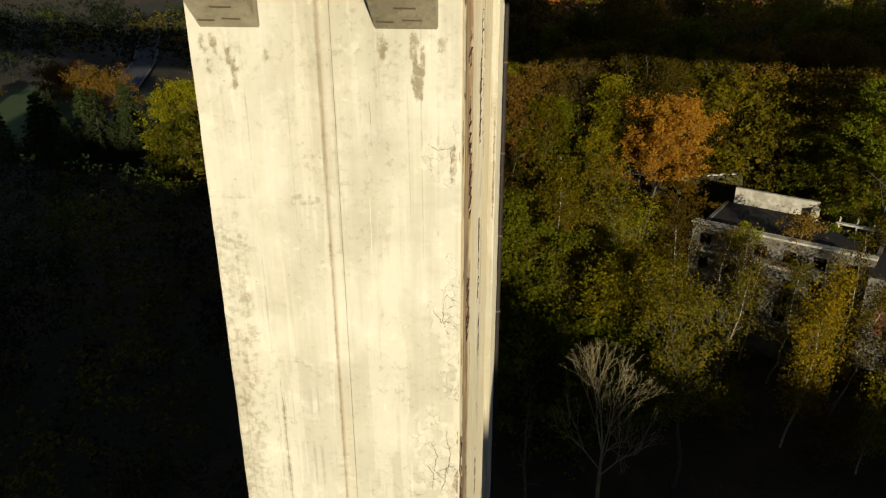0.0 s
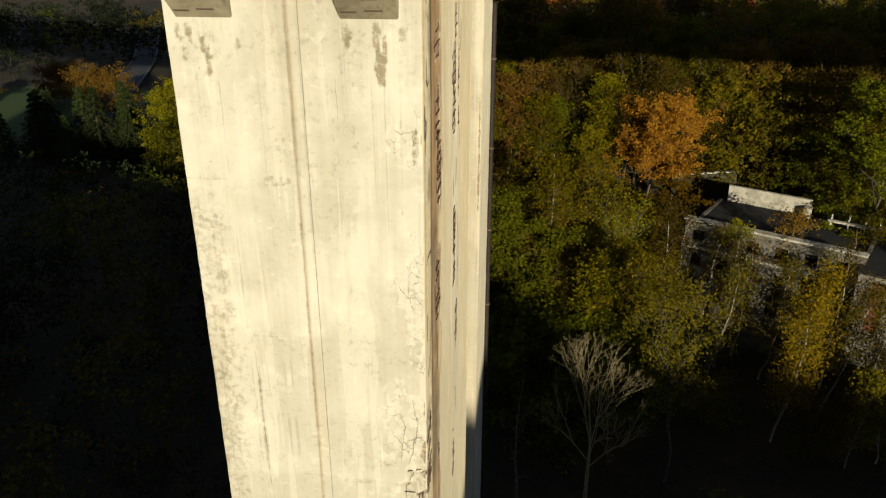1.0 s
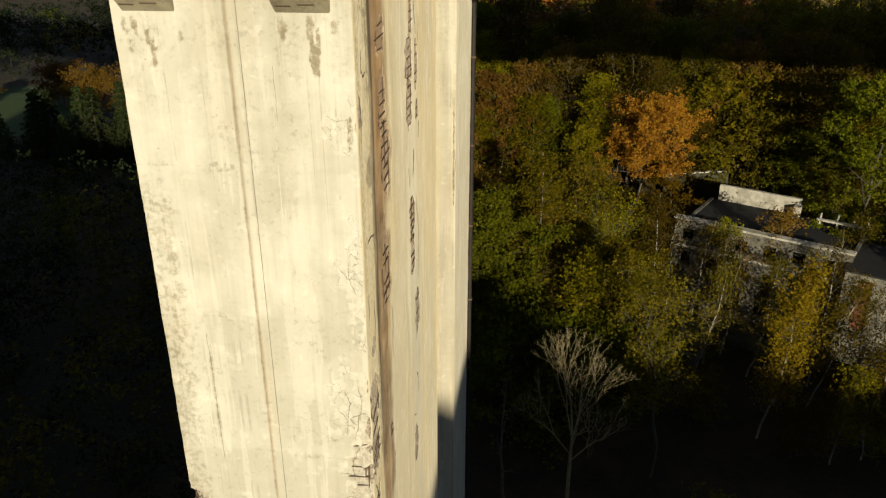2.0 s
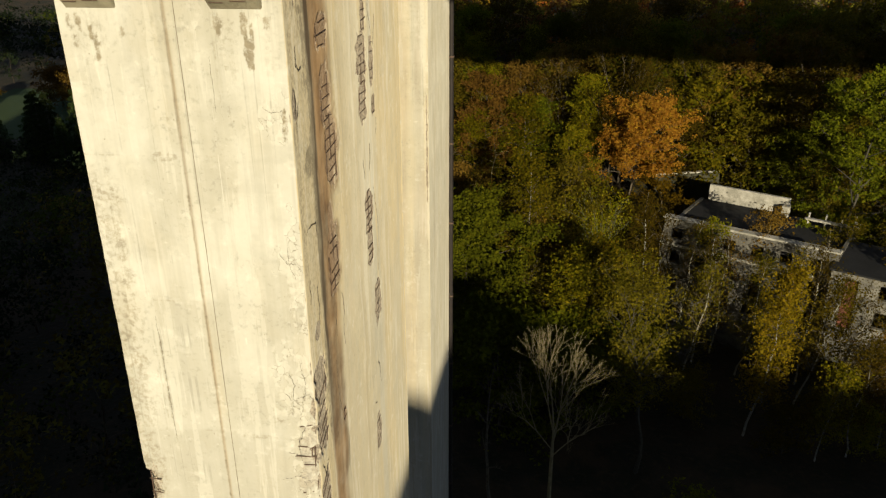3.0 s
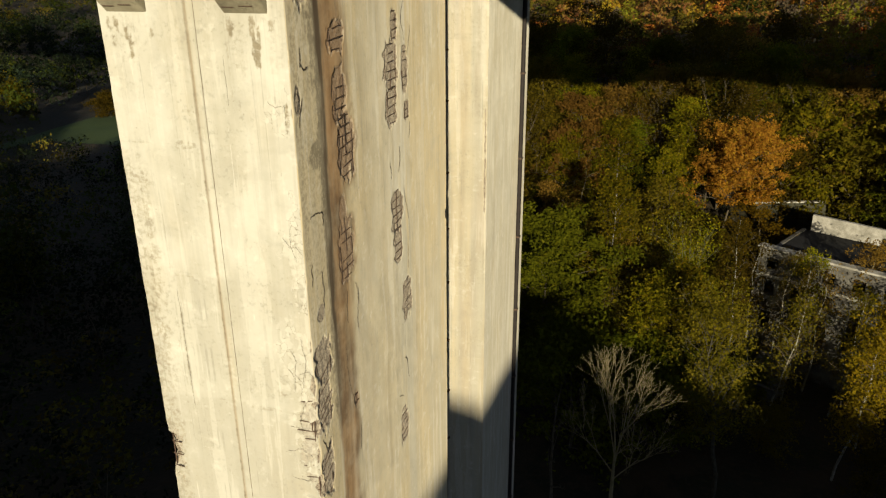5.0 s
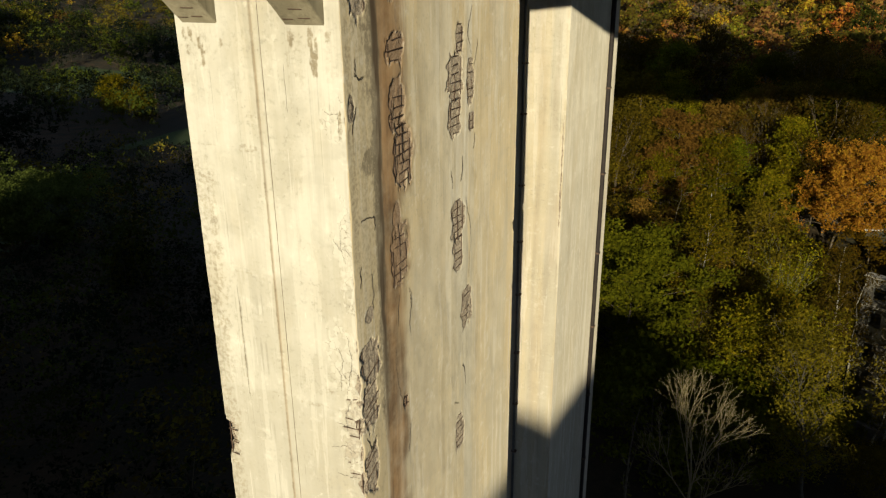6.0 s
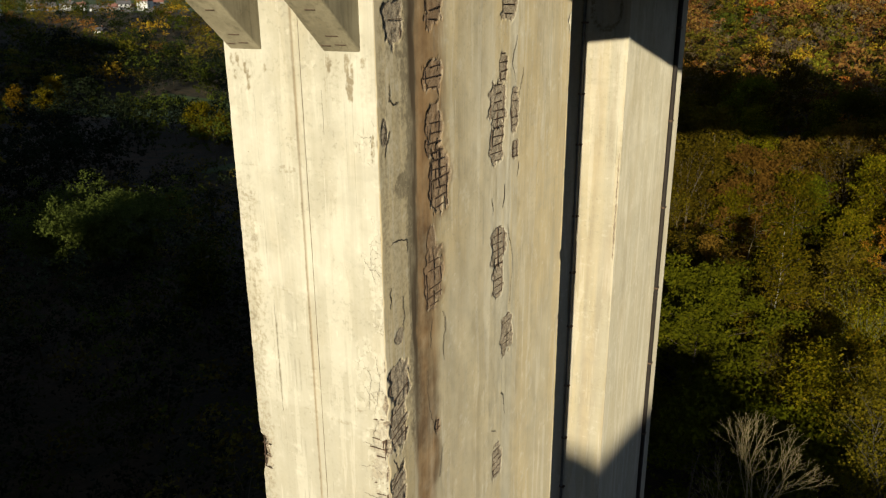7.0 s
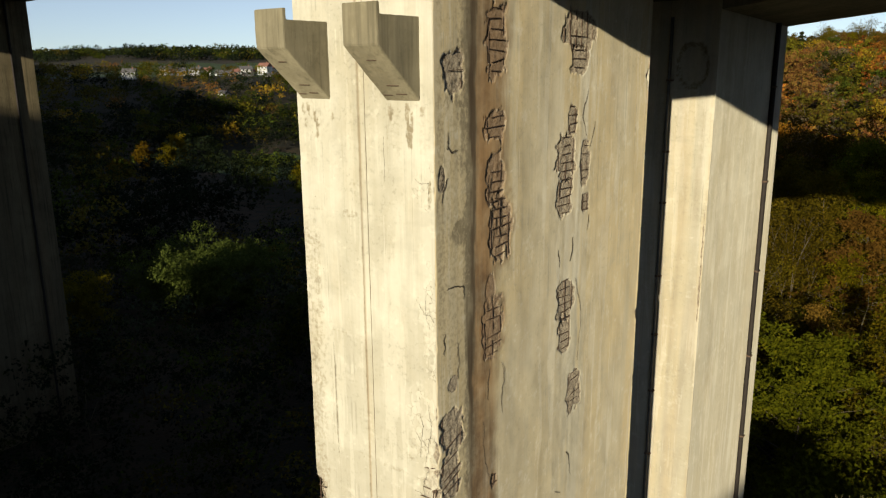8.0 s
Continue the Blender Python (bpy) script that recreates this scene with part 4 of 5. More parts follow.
def forked(g, high, low, spread, depth=5, keep=0.78):
    """A tree that forks again and again into a fan. low: share of the height below the first fork; spread: degrees between limbs."""
    segs, ends = [], []

    def grow(p, d, length, r, level):
        bend = d + g.normal(0, 0.17, 3)
        bend /= np.linalg.norm(bend)
        q = p + (d + bend) / 2 * length
        segs.append((*p, *q, r, r * 0.72))
        if level == 0:
            ends.append(q)
            return
        n = 3 if g.random() < 0.6 else 2
        turn = g.random() * 6.28
        for k in range(n):
            a = turn + k * 6.28 / n + g.normal(0, 0.3)
            side = np.cross(bend, [math.cos(a), math.sin(a), 0.3])
            side /= np.linalg.norm(side) + 1e-9
            t = math.tan(math.radians(spread * (0.6 + 0.6 * g.random())))
            e = bend + side * t + np.array([0, 0, 0.14])
            grow(q, e / np.linalg.norm(e), length * keep * (0.75 + 0.4 * g.random()), r * 0.66, level - 1)
            if level <= depth - 1 and g.random() < 0.35:
                ends.append(q)

    trunk = high * low
    rest = sum(keep ** k for k in range(1, depth + 1)) * 0.86
    segs.append((0, 0, 0, 0, 0, trunk, 0.008 * high + 0.02, 0.005 * high + 0.01))
    whole = high * (1 - low) / rest
    for k in range(6):
        a = k * 2.4 + g.normal(0, 0.3)
        t = math.tan(math.radians(spread * 1.9 * (1 - k / 6) * (0.8 + 0.3 * g.random())))
        e = np.array([math.cos(a) * t, math.sin(a) * t, 1.0])
        root = np.array([0, 0, trunk + 0.09 * high * (1 - low) * k])
        grow(root, e / np.linalg.norm(e), whole * (0.72 + 0.04 * k), (0.0025 * high + 0.006) * (0.8 + 0.04 * k), depth - 1)
    segs.append((0, 0, trunk, 0, 0, trunk + 0.45 * high * (1 - low), 0.005 * high + 0.01, 0.002 * high + 0.006))
    segs, ends = np.array(segs), np.array(ends)
    top = max(segs[:, 5].max(), 0.1)
    segs[:, :6] *= high / top
    return segs, ends * high / top


def leaf_quads(g, ends, count, spread, size, hang=0.0, tight=0.5):
    """Small leaves in sprays about the twig ends: each end carries a few sprays, with gaps between them."""
    count, size = int(count * 2.5), size * 0.64
    sprays = np.repeat(ends, 3, axis=0) + g.normal(0, 1, (len(ends) * 3, 3)) * spread * np.array([0.8, 0.8, 0.55])
    weight = 0.25 + g.random(len(sprays)) ** 1.5
    idx = g.choice(len(sprays), count, p=weight / weight.sum())
    p = sprays[idx] + g.normal(0, 1, (count, 3)) * (spread * tight * (0.6 + 0.6 * weight[idx])[:, None]) * np.array([1, 1, 0.7])
    p[:, 2] -= hang * np.abs(g.normal(0, 1, count))
    n = g.normal(0, 0.75, (count, 3)) + np.array([0.12, -0.55, 0.65])
    n /= np.linalg.norm(n, axis=1, keepdims=True)
    a = np.cross(n, g.normal(0, 1, (count, 3)))
    a /= np.linalg.norm(a, axis=1, keepdims=True)
    b = np.cross(n, a)
    s = size * (0.55 + 0.9 * g.random(count))[:, None]
    v = np.stack([p - a * s * 1.25, p + a * s * 0.7 - b * s * 0.65, p + a * s * 0.6 + b * s * 0.7], axis=1).reshape(-1, 3)
    return v, np.arange(count * 3).reshape(-1, 3)


def stem(points, radii, sides=6):
    """One tapered tube through the points."""
    ang = np.arange(sides) * 2 * math.pi / sides
    ring = np.stack([np.cos(ang), np.sin(ang), 0 * ang], axis=1)
    v = (points[:, None] + ring[None] * radii[:, None, None]).reshape(-1, 3)
    k = np.arange(sides)
    q = np.stack([k, (k + 1) % sides, (k + 1) % sides + sides, k + sides], axis=1)
    return v, (q[None] + (np.arange(len(points) - 1) * sides)[:, None, None]).reshape(-1, 4)


def tree(kind, seed, high, wide, bare, limbs, leaves, size, tone, name, label, bark=None, rise=0.5, droop=0.0, twigs=4, spread=0.45, hang=0.0, group="trees in the valley", fan=0, forks=5):
    g = np.random.default_rng(seed)
    segs, ends = forked(g, high, bare, fan, forks) if fan else skeleton(g, high, wide, bare, limbs, rise, droop, twigs)
    root = tagged(new(name), label, kind, group)
    if bark is BIRCH_BARK:
        v, f = tubes(segs[9:], 4)
        part("branchwork", mesh_from("branchwork", v, f, BARK, smoothed=True), BARK, root, "thin brown branches")
        segs = segs[:9]
        v, f = stem(np.vstack([segs[:, :3], segs[-1:, 3:6]]), np.append(segs[:, 6], segs[-1, 7]) * 0.62)
    else:
        v, f = tubes(segs, 4)
    part("trunk", mesh_from("trunk", v, f, bark or BARK, smoothed=True), bark or BARK, root)
    if leaves:
        v, f = leaf_quads(g, ends, leaves, spread, size, hang)
        part("crown", mesh_from("crown", v, f, LEAVES[tone]), LEAVES[tone], root)
    return root


def spruce(seed, high, wide, label):
    g = np.random.default_rng(seed)
    root = tagged(new("spruce_tree"), label, "conifer", "spruces beside the road")
    segs = [(0, 0, 0, 0, 0, high, 0.02 * high, 0.02)]
    pts, out = [], []
    for z in np.arange(0.04, 0.98, 0.075) * high:
        reach = (wide * (1 - z / high) + 0.15) * (0.85 + 0.3 * g.random())
        n = int(5 + 5 * (1 - z / high))
        for a in np.arange(n) * 6.283 / n + g.random() * 6:
            e = np.array([math.cos(a) * reach, math.sin(a) * reach, z - 0.42 * reach])
            segs.append((0, 0, z, *e, 0.03, 0.008))
            for t in np.linspace(0.25, 1, 7):
                pts.append(np.array([0, 0, z]) * (1 - t) + e * t)
    v, f = tubes(segs, 4)
    part("trunk", mesh_from("trunk", v, f, TWIG_WOOD, smoothed=True), TWIG_WOOD, root)
    v, f = leaf_quads(g, np.array(pts), 6500, 0.10, 0.19, 0.26)
    part("crown", mesh_from("crown", v, f, LEAVES["needle"]), LEAVES["needle"], root)
    return root


def stand(ob, x, y, turn=0.0, sink=0.3, scale=1.0):
    z = float(ground_height(x, y)) - sink
    ob.matrix_basis = Matrix.LocRotScale((x, y, z), Euler((0, 0, turn)), (scale,) * 3)
    return ob


def again(src, x, y, turn, scale):
    """A copy of a tree at another place, turned and of another size."""
    ob = copy_thing(src, Matrix.Identity(4))
    return stand(ob, x, y, turn, 0.3, scale)


def top_at(x, y, z):
    """The height of a tree at x, y whose top is at z."""
    return z - float(ground_height(x, y)) + 0.3


def special(x, y, top, wide, kind="broadleaf tree", lean=0.0, **more):
    """A tree whose top is at a known height. lean: degrees towards +x."""
    h = top_at(x, y, top)
    ob = stand(tree(kind, high=h, wide=wide, **more), x, y)
    ob.matrix_basis = ob.matrix_basis @ Matrix.Rotation(radians(lean), 4, "Y")
    return ob


W = "wood below the viaduct"
special(13.4, 75.0, 24.9, 4.0, seed=11, bare=0.6, limbs=44, leaves=9500, size=0.17, tone="orange", name="maple_tree", label="round orange autumn maple behind the ruined building", twigs=8, spread=0.42, group=W)
special(16.8, 74.0, 19.8, 2.2, seed=12, bare=0.2, limbs=14, leaves=2600, size=0.18, tone="yellow", name="yellow_tree", label="small bright yellow tree beside the orange maple", group=W)
special(6.2, 76.0, 21.8, 2.9, seed=13, bare=0.2, limbs=18, leaves=3600, size=0.18, tone="lime", name="yellow_tree", label="yellow autumn tree among brown branches", group=W)
special(2.6, 57.3, 25.6, 1.7, seed=14, bare=0.25, limbs=32, leaves=4200, size=0.14, tone="lime", name="birch_tree", label="tall slender birch with drooping yellow-green leaves", kind="birch", bark=BIRCH_BARK, rise=0.9, droop=0.25, twigs=5, hang=0.5, group=W)
special(-1.2, 52.5, 21.2, 5.0, seed=15, bare=0.1, limbs=34, leaves=14000, size=0.19, tone="green", name="green_tree", label="broad dense dark green tree at the shade's edge", twigs=6, spread=0.6, group=W)
special(7.9, 53.3, 18.2, 3.2, seed=16, bare=0.1, limbs=24, leaves=5200, size=0.19, tone="lime", name="lime_tree", label="bushy lime-green tree half in shade", twigs=5, spread=0.5, group=W)
# dark wood here puts the valley's shade into a pale trunk
special(11.3, 42.8, 20.6, 2.4, seed=17, bare=0.42, limbs=36, leaves=2900, size=0.115, tone="olive", name="thin_tree", label="thin-leaved olive tree with forked pale trunk", bark=TWIG_WOOD, rise=1.3, twigs=8, spread=0.4, hang=0.35, group=W)
special(20.2, 48.5, 20.2, 1.25, seed=18, bare=0.3, limbs=36, leaves=2900, size=0.14, tone="yellow", name="birch_tree", label="tall golden birch with white trunk before the ruin", kind="birch", bark=BIRCH_BARK, rise=0.8, droop=0.35, twigs=6, hang=0.7, group=W, lean=4)
special(24.4, 51.0, 18.0, 1.5, seed=19, bare=0.35, limbs=18, leaves=1900, size=0.13, tone="olive", name="birch_tree", label="leaning birch with thin olive leaves and white trunk", kind="birch", bark=BIRCH_BARK, rise=0.8, droop=0.2, twigs=6, hang=0.4, group=W, lean=7)
special(13.6, 60.5, 21.0, 1.5, seed=20, bare=0.35, limbs=20, leaves=1900, size=0.13, tone="olive", name="birch_tree", label="white-trunked birch beside the ruin's corner", kind="birch", bark=BIRCH_BARK, rise=0.9, droop=0.2, twigs=5, hang=0.5, group=W)
special(15.8, 63.0, 17.6, 1.5, seed=21, bare=0.4, limbs=14, leaves=500, size=0.12, tone="olive", name="birch_tree", label="nearly bare young birch against the ruin's wall", kind="birch", bark=BIRCH_BARK, rise=1.0, twigs=5, group=W)
special(23.6, 62.5, 18.6, 1.9, seed=22, bare=0.45, limbs=16, leaves=1400, size=0.14, tone="russet", name="young_tree", label="young russet tree rising before the ruin's roof", bark=PALE_WOOD, rise=0.8, twigs=5, group=W)
special(19.0, 62.2, 17.8, 1.2, seed=23, bare=0.5, limbs=12, leaves=900, size=0.13, tone="lime", name="young_tree", label="young green tree rising before the ruin's wall", bark=PALE_WOOD, rise=0.9, twigs=5, group=W)
special(33.5, 70.0, 29.3, 6.0, seed=24, bare=0.2, limbs=26, bark=TWIG_WOOD, leaves=8500, size=0.21, tone="green", name="green_tree", label="large dark tree with light green outer leaves", twigs=6, spread=0.48, group=W)
special(31.5, 57.0, 18.2, 1.3, seed=25, bare=0.45, limbs=18, leaves=1000, size=0.14, tone="olive", name="birch_tree", label="olive birch beside the brick annex", kind="birch", bark=BIRCH_BARK, rise=0.8, droop=0.2, twigs=6, hang=0.4, group=W, lean=6)
special(-11.0, 92.0, 16.4, 3.0, seed=106, bare=0.12, limbs=26, leaves=4200, size=0.18, tone="yellow", name="yellow_tree", label="golden yellow tree at the foot of the hillside", twigs=6, spread=0.5, group=W)
special(-6.6, 88.0, 16.6, 2.4, seed=107, bare=0.15, limbs=24, leaves=3400, size=0.17, tone="russet", name="russet_tree", label="pinkish orange young tree at the foot of the hillside", twigs=6, spread=0.5, group=W)
special(-1.2, 88.0, 18.2, 2.6, seed=108, bare=0.12, limbs=28, leaves=4200, size=0.17, tone="yellow", name="yellow_tree", label="tall yellow tree at the foot of the hillside", twigs=6, spread=0.5, group=W)
special(-3.4, 70.0, 18.4, 3.4, seed=109, bare=0.1, limbs=30, leaves=7000, size=0.18, tone="green", name="green_tree", label="dense fresh green tree at the foot of the hillside", twigs=6, spread=0.5, group=W)
special(-3.3, 66.0, 21.4, 1.9, seed=110, bare=0.2, limbs=24, leaves=2600, size=0.16, tone="russet", name="russet_tree", label="slim pinkish brown tree among green ones", twigs=6, spread=0.45, group=W)
special(-1.9, 80.0, 26.2, 4.2, seed=26, bare=0.2, limbs=22, leaves=4600, size=0.2, tone="russet", name="russet_tree", label="pinkish brown autumn tree at the wood's edge", twigs=5, spread=0.5, group=W)
special(9.5, 61.0, 19.5, 3.0, fan=17, forks=5, seed=27, bare=0.3, limbs=26, leaves=1700, size=0.13, tone="lime", name="thin_tree", label="nearly bare upright tree with green-grey branches", rise=1.5, twigs=7, group=W, bark=plain("green_bark", (0.16, 0.16, 0.07), (0.09, 0.09, 0.04), 5, 0.95))
special(-0.7, 75.0, 20.9, 1.5, seed=28, bare=0.8, limbs=6, leaves=0, size=0.1, tone="olive", name="dead_snag", label="pale dead snag with a few curved arms", kind="dead tree", bark=PALE_WOOD, rise=0.3, droop=0.1, twigs=1, group=W)
special(4.7, 32.7, 21.1, 2.5, fan=21, forks=6, seed=29, bare=0.68, limbs=30, leaves=0, size=0.1, tone="olive", name="bare_tree", label="leafless pale tree with spreading twigs in the dark valley", kind="bare tree", bark=PALE_WOOD, group=W)
special(1.0, 37.5, 16.2, 1.2, seed=30, bare=0.3, limbs=9, leaves=0, size=0.1, tone="olive", name="bare_sapling", label="leafless sapling beside the bare tree", kind="bare tree", bark=BARK, rise=1.2, twigs=5, group=W)

YOUNG = [(18.2, 58.5, 17.6, 1.3, "olive", 620), (21.6, 57.0, 16.6, 1.4, "lime", 800), (26.3, 56.0, 18.0, 1.4, "olive", 650), (28.8, 53.0, 16.0, 1.4, "olive", 420), (16.4, 54.5, 17.0, 1.3, "olive", 900),
         (34.0, 54.5, 17.0, 1.5, "olive", 500), (22.8, 53.0, 14.6, 1.4, "lime", 1400), (17.0, 61.0, 18.4, 1.1, "olive", 420), (24.6, 58.5, 17.4, 1.1, "olive", 480), (20.2, 60.5, 17.6, 1.0, "russet", 360),
         (27.6, 60.0, 18.6, 1.2, "lime", 480), (30.6, 52.0, 14.0, 1.3, "olive", 450), (27.0, 46.5, 14.4, 1.6, "olive", 1700), (29.6, 47.5, 14.8, 1.5, "russet", 1500), (24.6, 45.8, 12.6, 1.4, "lime", 1300), (33.5, 62.0, 18.8, 1.6, "olive", 1900), (37.5, 60.0, 19.2, 1.8, "olive", 2200), (31.0, 63.5, 18.0, 1.5, "lime", 1500)]
for k, (x, y, top, wide, tone, n) in enumerate(YOUNG):
    special(x, y, top, wide, seed=290 + k, bare=0.3, limbs=22, leaves=n, size=0.12, tone=tone, name="young_birch", label="slim young birch with thin autumn leaves before the ruin", kind="birch", bark=BIRCH_BARK, rise=1.0, twigs=6, spread=0.4, hang=0.4, group="young birches round the ruin", lean=3 + 2 * math.sin(k * 1.9))

# kinds of tree for the rest of the near wood, each built once
KINDS = [
    tree("broadleaf tree", 41, 15, 2.7, 0.15, 28, 4200, 0.17, "olive", "olive_tree", "olive-brown autumn tree in the hillside wood", twigs=5, spread=0.55, group=W),
    tree("broadleaf tree", 42, 15, 3.2, 0.3, fan=20, forks=4, limbs=20, leaves=3400, size=0.15, tone="olive", name="thin_tree", label="thin-leaved brownish tree with visible branches", twigs=7, spread=0.6, rise=0.9, group=W),
    tree("broadleaf tree", 43, 14, 3.0, 0.12, 28, 5000, 0.17, "green", "green_tree", "dense green tree in the hillside wood", twigs=5, spread=0.6, group=W),
    tree("broadleaf tree", 44, 14.5, 2.3, 0.15, 28, 3600, 0.16, "lime", "lime_tree", "yellow-green autumn tree in the hillside wood", twigs=5, spread=0.5, group=W),
    tree("broadleaf tree", 45, 13, 3.4, 0.2, 20, 3600, 0.19, "russet", "russet_tree", "russet autumn tree in the hillside wood", twigs=5, spread=0.5, group=W),
    tree("bare tree", 46, 14, 2.8, 0.3, 24, 1500, 0.14, "olive", "bare_tree", "nearly leafless grey-brown tree in the wood", fan=19, forks=5, twigs=8, rise=1.0, group=W, bark=plain("grey_bark", (0.10, 0.078, 0.05), (0.06, 0.048, 0.03), 5, 0.95)),
]
g = np.random.default_rng(77)
spots = []
for y in np.arange(50, 106, 4.7):
    for x in np.arange(-36, 62, 4.8):
        px, py = x + g.normal(0, 1.3), y + g.normal(0, 1.3)
        in_ruin = 11 < px < 40 and 44 < py < 74 - 0.3 * (px - 20)
        kept_open = px < -0.34 * py or (px > 9 and py < 60) or in_ruin or px > 0.62 * py or (15 < px < 29 and 60 < py < 85) or (px < 0 and py < 58) or math.hypot(px - 13.4, py - 73) < 5.5 or math.hypot(px - 7.3, py - 74) < 3.2 or math.hypot(px + 0.7, py - 73.5) < 3
        if not kept_open:
            spots.append((px, py))
first = [True] * len(KINDS)
for x, y in spots:
    if y < 72:
        k = int(g.choice(6, p=[0.16, 0.14, 0.26, 0.32, 0.02, 0.10]))
        size = (0.72 + 0.45 * g.random()) * (0.95 if y > 60 else 0.88)
    else:
        k = int(g.choice(6, p=[0.27, 0.16, 0.12, 0.25, 0.08, 0.12]))
        size = 0.8 + 0.5 * g.random()
    if first[k]:
        stand(KINDS[k], x, y, g.random() * 6.28, 0.3, size)
        first[k] = False
    else:
        again(KINDS[k], x, y, g.random() * 6.28, size)
# low growth round the ruin and at the edge of the shade
SHRUBS = [
    tree("shrub", 51, 5.5, 2.4, 0.02, 18, 2600, 0.15, "lime", "shrub", "yellow-green shrub at the wood's edge", twigs=5, spread=0.45, rise=0.9, group="shrubs round the ruin"),
    tree("shrub", 52, 5.5, 2.2, 0.02, 18, 2200, 0.14, "olive", "shrub", "olive-brown shrub by the ruin", twigs=5, spread=0.45, rise=0.9, group="shrubs round the ruin"),
    tree("shrub", 53, 5.5, 2.4, 0.02, 18, 2600, 0.15, "green", "shrub", "dense green shrub by the ruin", twigs=5, spread=0.45, rise=0.9, group="shrubs round the ruin"),
]
SHRUB_SPOTS = [(16, 50, 0.8, 1), (22.5, 46.5, 0.8, 1), (26, 51, 0.5, 1), (28, 47, 0.7, 0), (32, 48, 0.6, 1), (36, 52, 0.5, 2), (12.5, 55, 0.9, 1), (11.5, 52, 1.1, 0), (15, 57.5, 0.7, 2),
               (20, 87, 1.0, 2), (25, 88, 1.0, 0), (30, 84, 1.0, 2), (22, 89, 1.0, 1), (38, 64, 1.0, 1), (39, 60, 0.9, 0), (6, 48, 1.5, 2), (1.5, 47, 1.7, 2), (34, 47, 1.0, 0),
               (12, 64, 1.7, 1), (11, 68, 1.8, 0), (38, 68, 1.8, 2), (15, 72.5, 1.0, 2),
               (27, 82, 1.8, 1), (33, 80, 1.8, 1), (24, 84, 2.0, 0), (30, 85, 2.0, 1), (36, 78, 1.7, 0), (20, 83, 1.6, 1)]
for k, (x, y, s, kind) in enumerate(SHRUB_SPOTS):
    if k in (0, 3, 5) and SHRUBS[kind].location.length < 0.01:
        stand(SHRUBS[kind], x, y, k * 1.3, 0.2, s)
    else:
        again(SHRUBS[kind], x, y, k * 1.3, s)
if SHRUBS[2].location.length < 0.01:
    stand(SHRUBS[2], 3.5, 50.5, 0.4, 0.2, 1.5)

# trees west of the pier
V = "trees beside the road"
special(-50, 108, 18.4, 5.6, seed=61, bare=0.1, limbs=34, leaves=9000, size=0.19, tone="lime", name="yellow_tree", label="broad yellow-green autumn tree near the road", twigs=6, spread=0.7, group=V)
special(-43, 106, 17.6, 4.6, seed=62, bare=0.1, limbs=26, leaves=6000, size=0.2, tone="olive", name="green_tree", label="olive tree beside the yellow one", twigs=6, spread=0.7, group=V)
special(-46, 97, 15.6, 5.0, seed=63, bare=0.1, limbs=26, leaves=5200, size=0.24, tone="green", name="green_tree", label="green tree sinking into the shade", twigs=6, spread=0.7, group=V)
special(-83, 143, 12.0, 6.0, seed=64, bare=0.12, limbs=28, leaves=6000, size=0.22, tone="russet", name="orange_tree", label="brown-orange autumn tree by the meadow", twigs=5, spread=0.8, group=V)
special(-97, 152, 12.0, 4.5, seed=69, bare=0.12, limbs=24, leaves=4000, size=0.26, tone="russet", name="russet_tree", label="russet tree behind the spruces", twigs=5, spread=0.8, group=V)
special(-78, 190, 19.5, 6.0, seed=66, bare=0.15, limbs=24, leaves=4500, size=0.3, tone="russet", name="russet_tree", label="russet tree above the road", twigs=5, spread=0.8, group=V)
special(-92, 235, 24.0, 6.0, seed=70, bare=0.15, limbs=24, leaves=4500, size=0.3, tone="orange", name="orange_tree", label="orange tree far along the road", twigs=5, spread=0.8, group=V)
special(-116, 150, 9.0, 3.6, seed=67, bare=0.15, limbs=20, leaves=2600, size=0.28, tone="olive", name="olive_bush", label="low olive bush at the meadow's edge", twigs=4, spread=0.7, group=V)
special(-89, 70, 8.8, 10.5, seed=68, bare=0.02, limbs=52, leaves=24000, size=0.27, tone="willow", name="willow_tree", label="wide silvery green willow in the dark valley", kind="willow", twigs=8, spread=1.0, rise=0.4, group=V)
special(-92, 47, 10.2, 6.0, seed=111, bare=0.08, limbs=30, leaves=7000, size=0.24, tone="olive", name="olive_tree", label="broad olive tree deep in the shaded valley", twigs=6, spread=0.7, rise=0.5, group=V)
special(-60, 60, 9.6, 2.6, seed=112, bare=0.1, limbs=22, leaves=2600, size=0.2, tone="green", name="green_tree", label="small green tree in the shaded valley below", twigs=5, spread=0.5, rise=0.6, group=V)
special(12.2, 31.0, 13.1, 1.7, seed=113, bare=0.2, limbs=20, leaves=1500, size=0.14, tone="green", name="green_tree", label="dim green treetop in the dark valley", twigs=5, spread=0.4, rise=0.6, group=W)
special(-212, 138, 16.5, 3.6, seed=81, fan=11, forks=4, bare=0.12, limbs=24, leaves=3500, size=0.34, tone="yellow", name="yellow_tree", label="tall pointed yellow-green poplar in the shaded valley", twigs=5, spread=0.55, rise=1.4, group=V)
special(-203, 142, 15.5, 3.2, seed=82, fan=11, forks=4, bare=0.12, limbs=22, leaves=2800, size=0.34, tone="lime", name="yellow_tree", label="pointed yellow-green poplar in the shaded valley", twigs=5, spread=0.55, rise=1.4, group=V)
special(-222, 136, 10.0, 3.2, seed=85, bare=0.1, limbs=22, leaves=2800, size=0.34, tone="yellow", name="yellow_tree", label="low yellow tree beside the poplars in the shade", twigs=5, spread=0.8, rise=0.9, group=V)
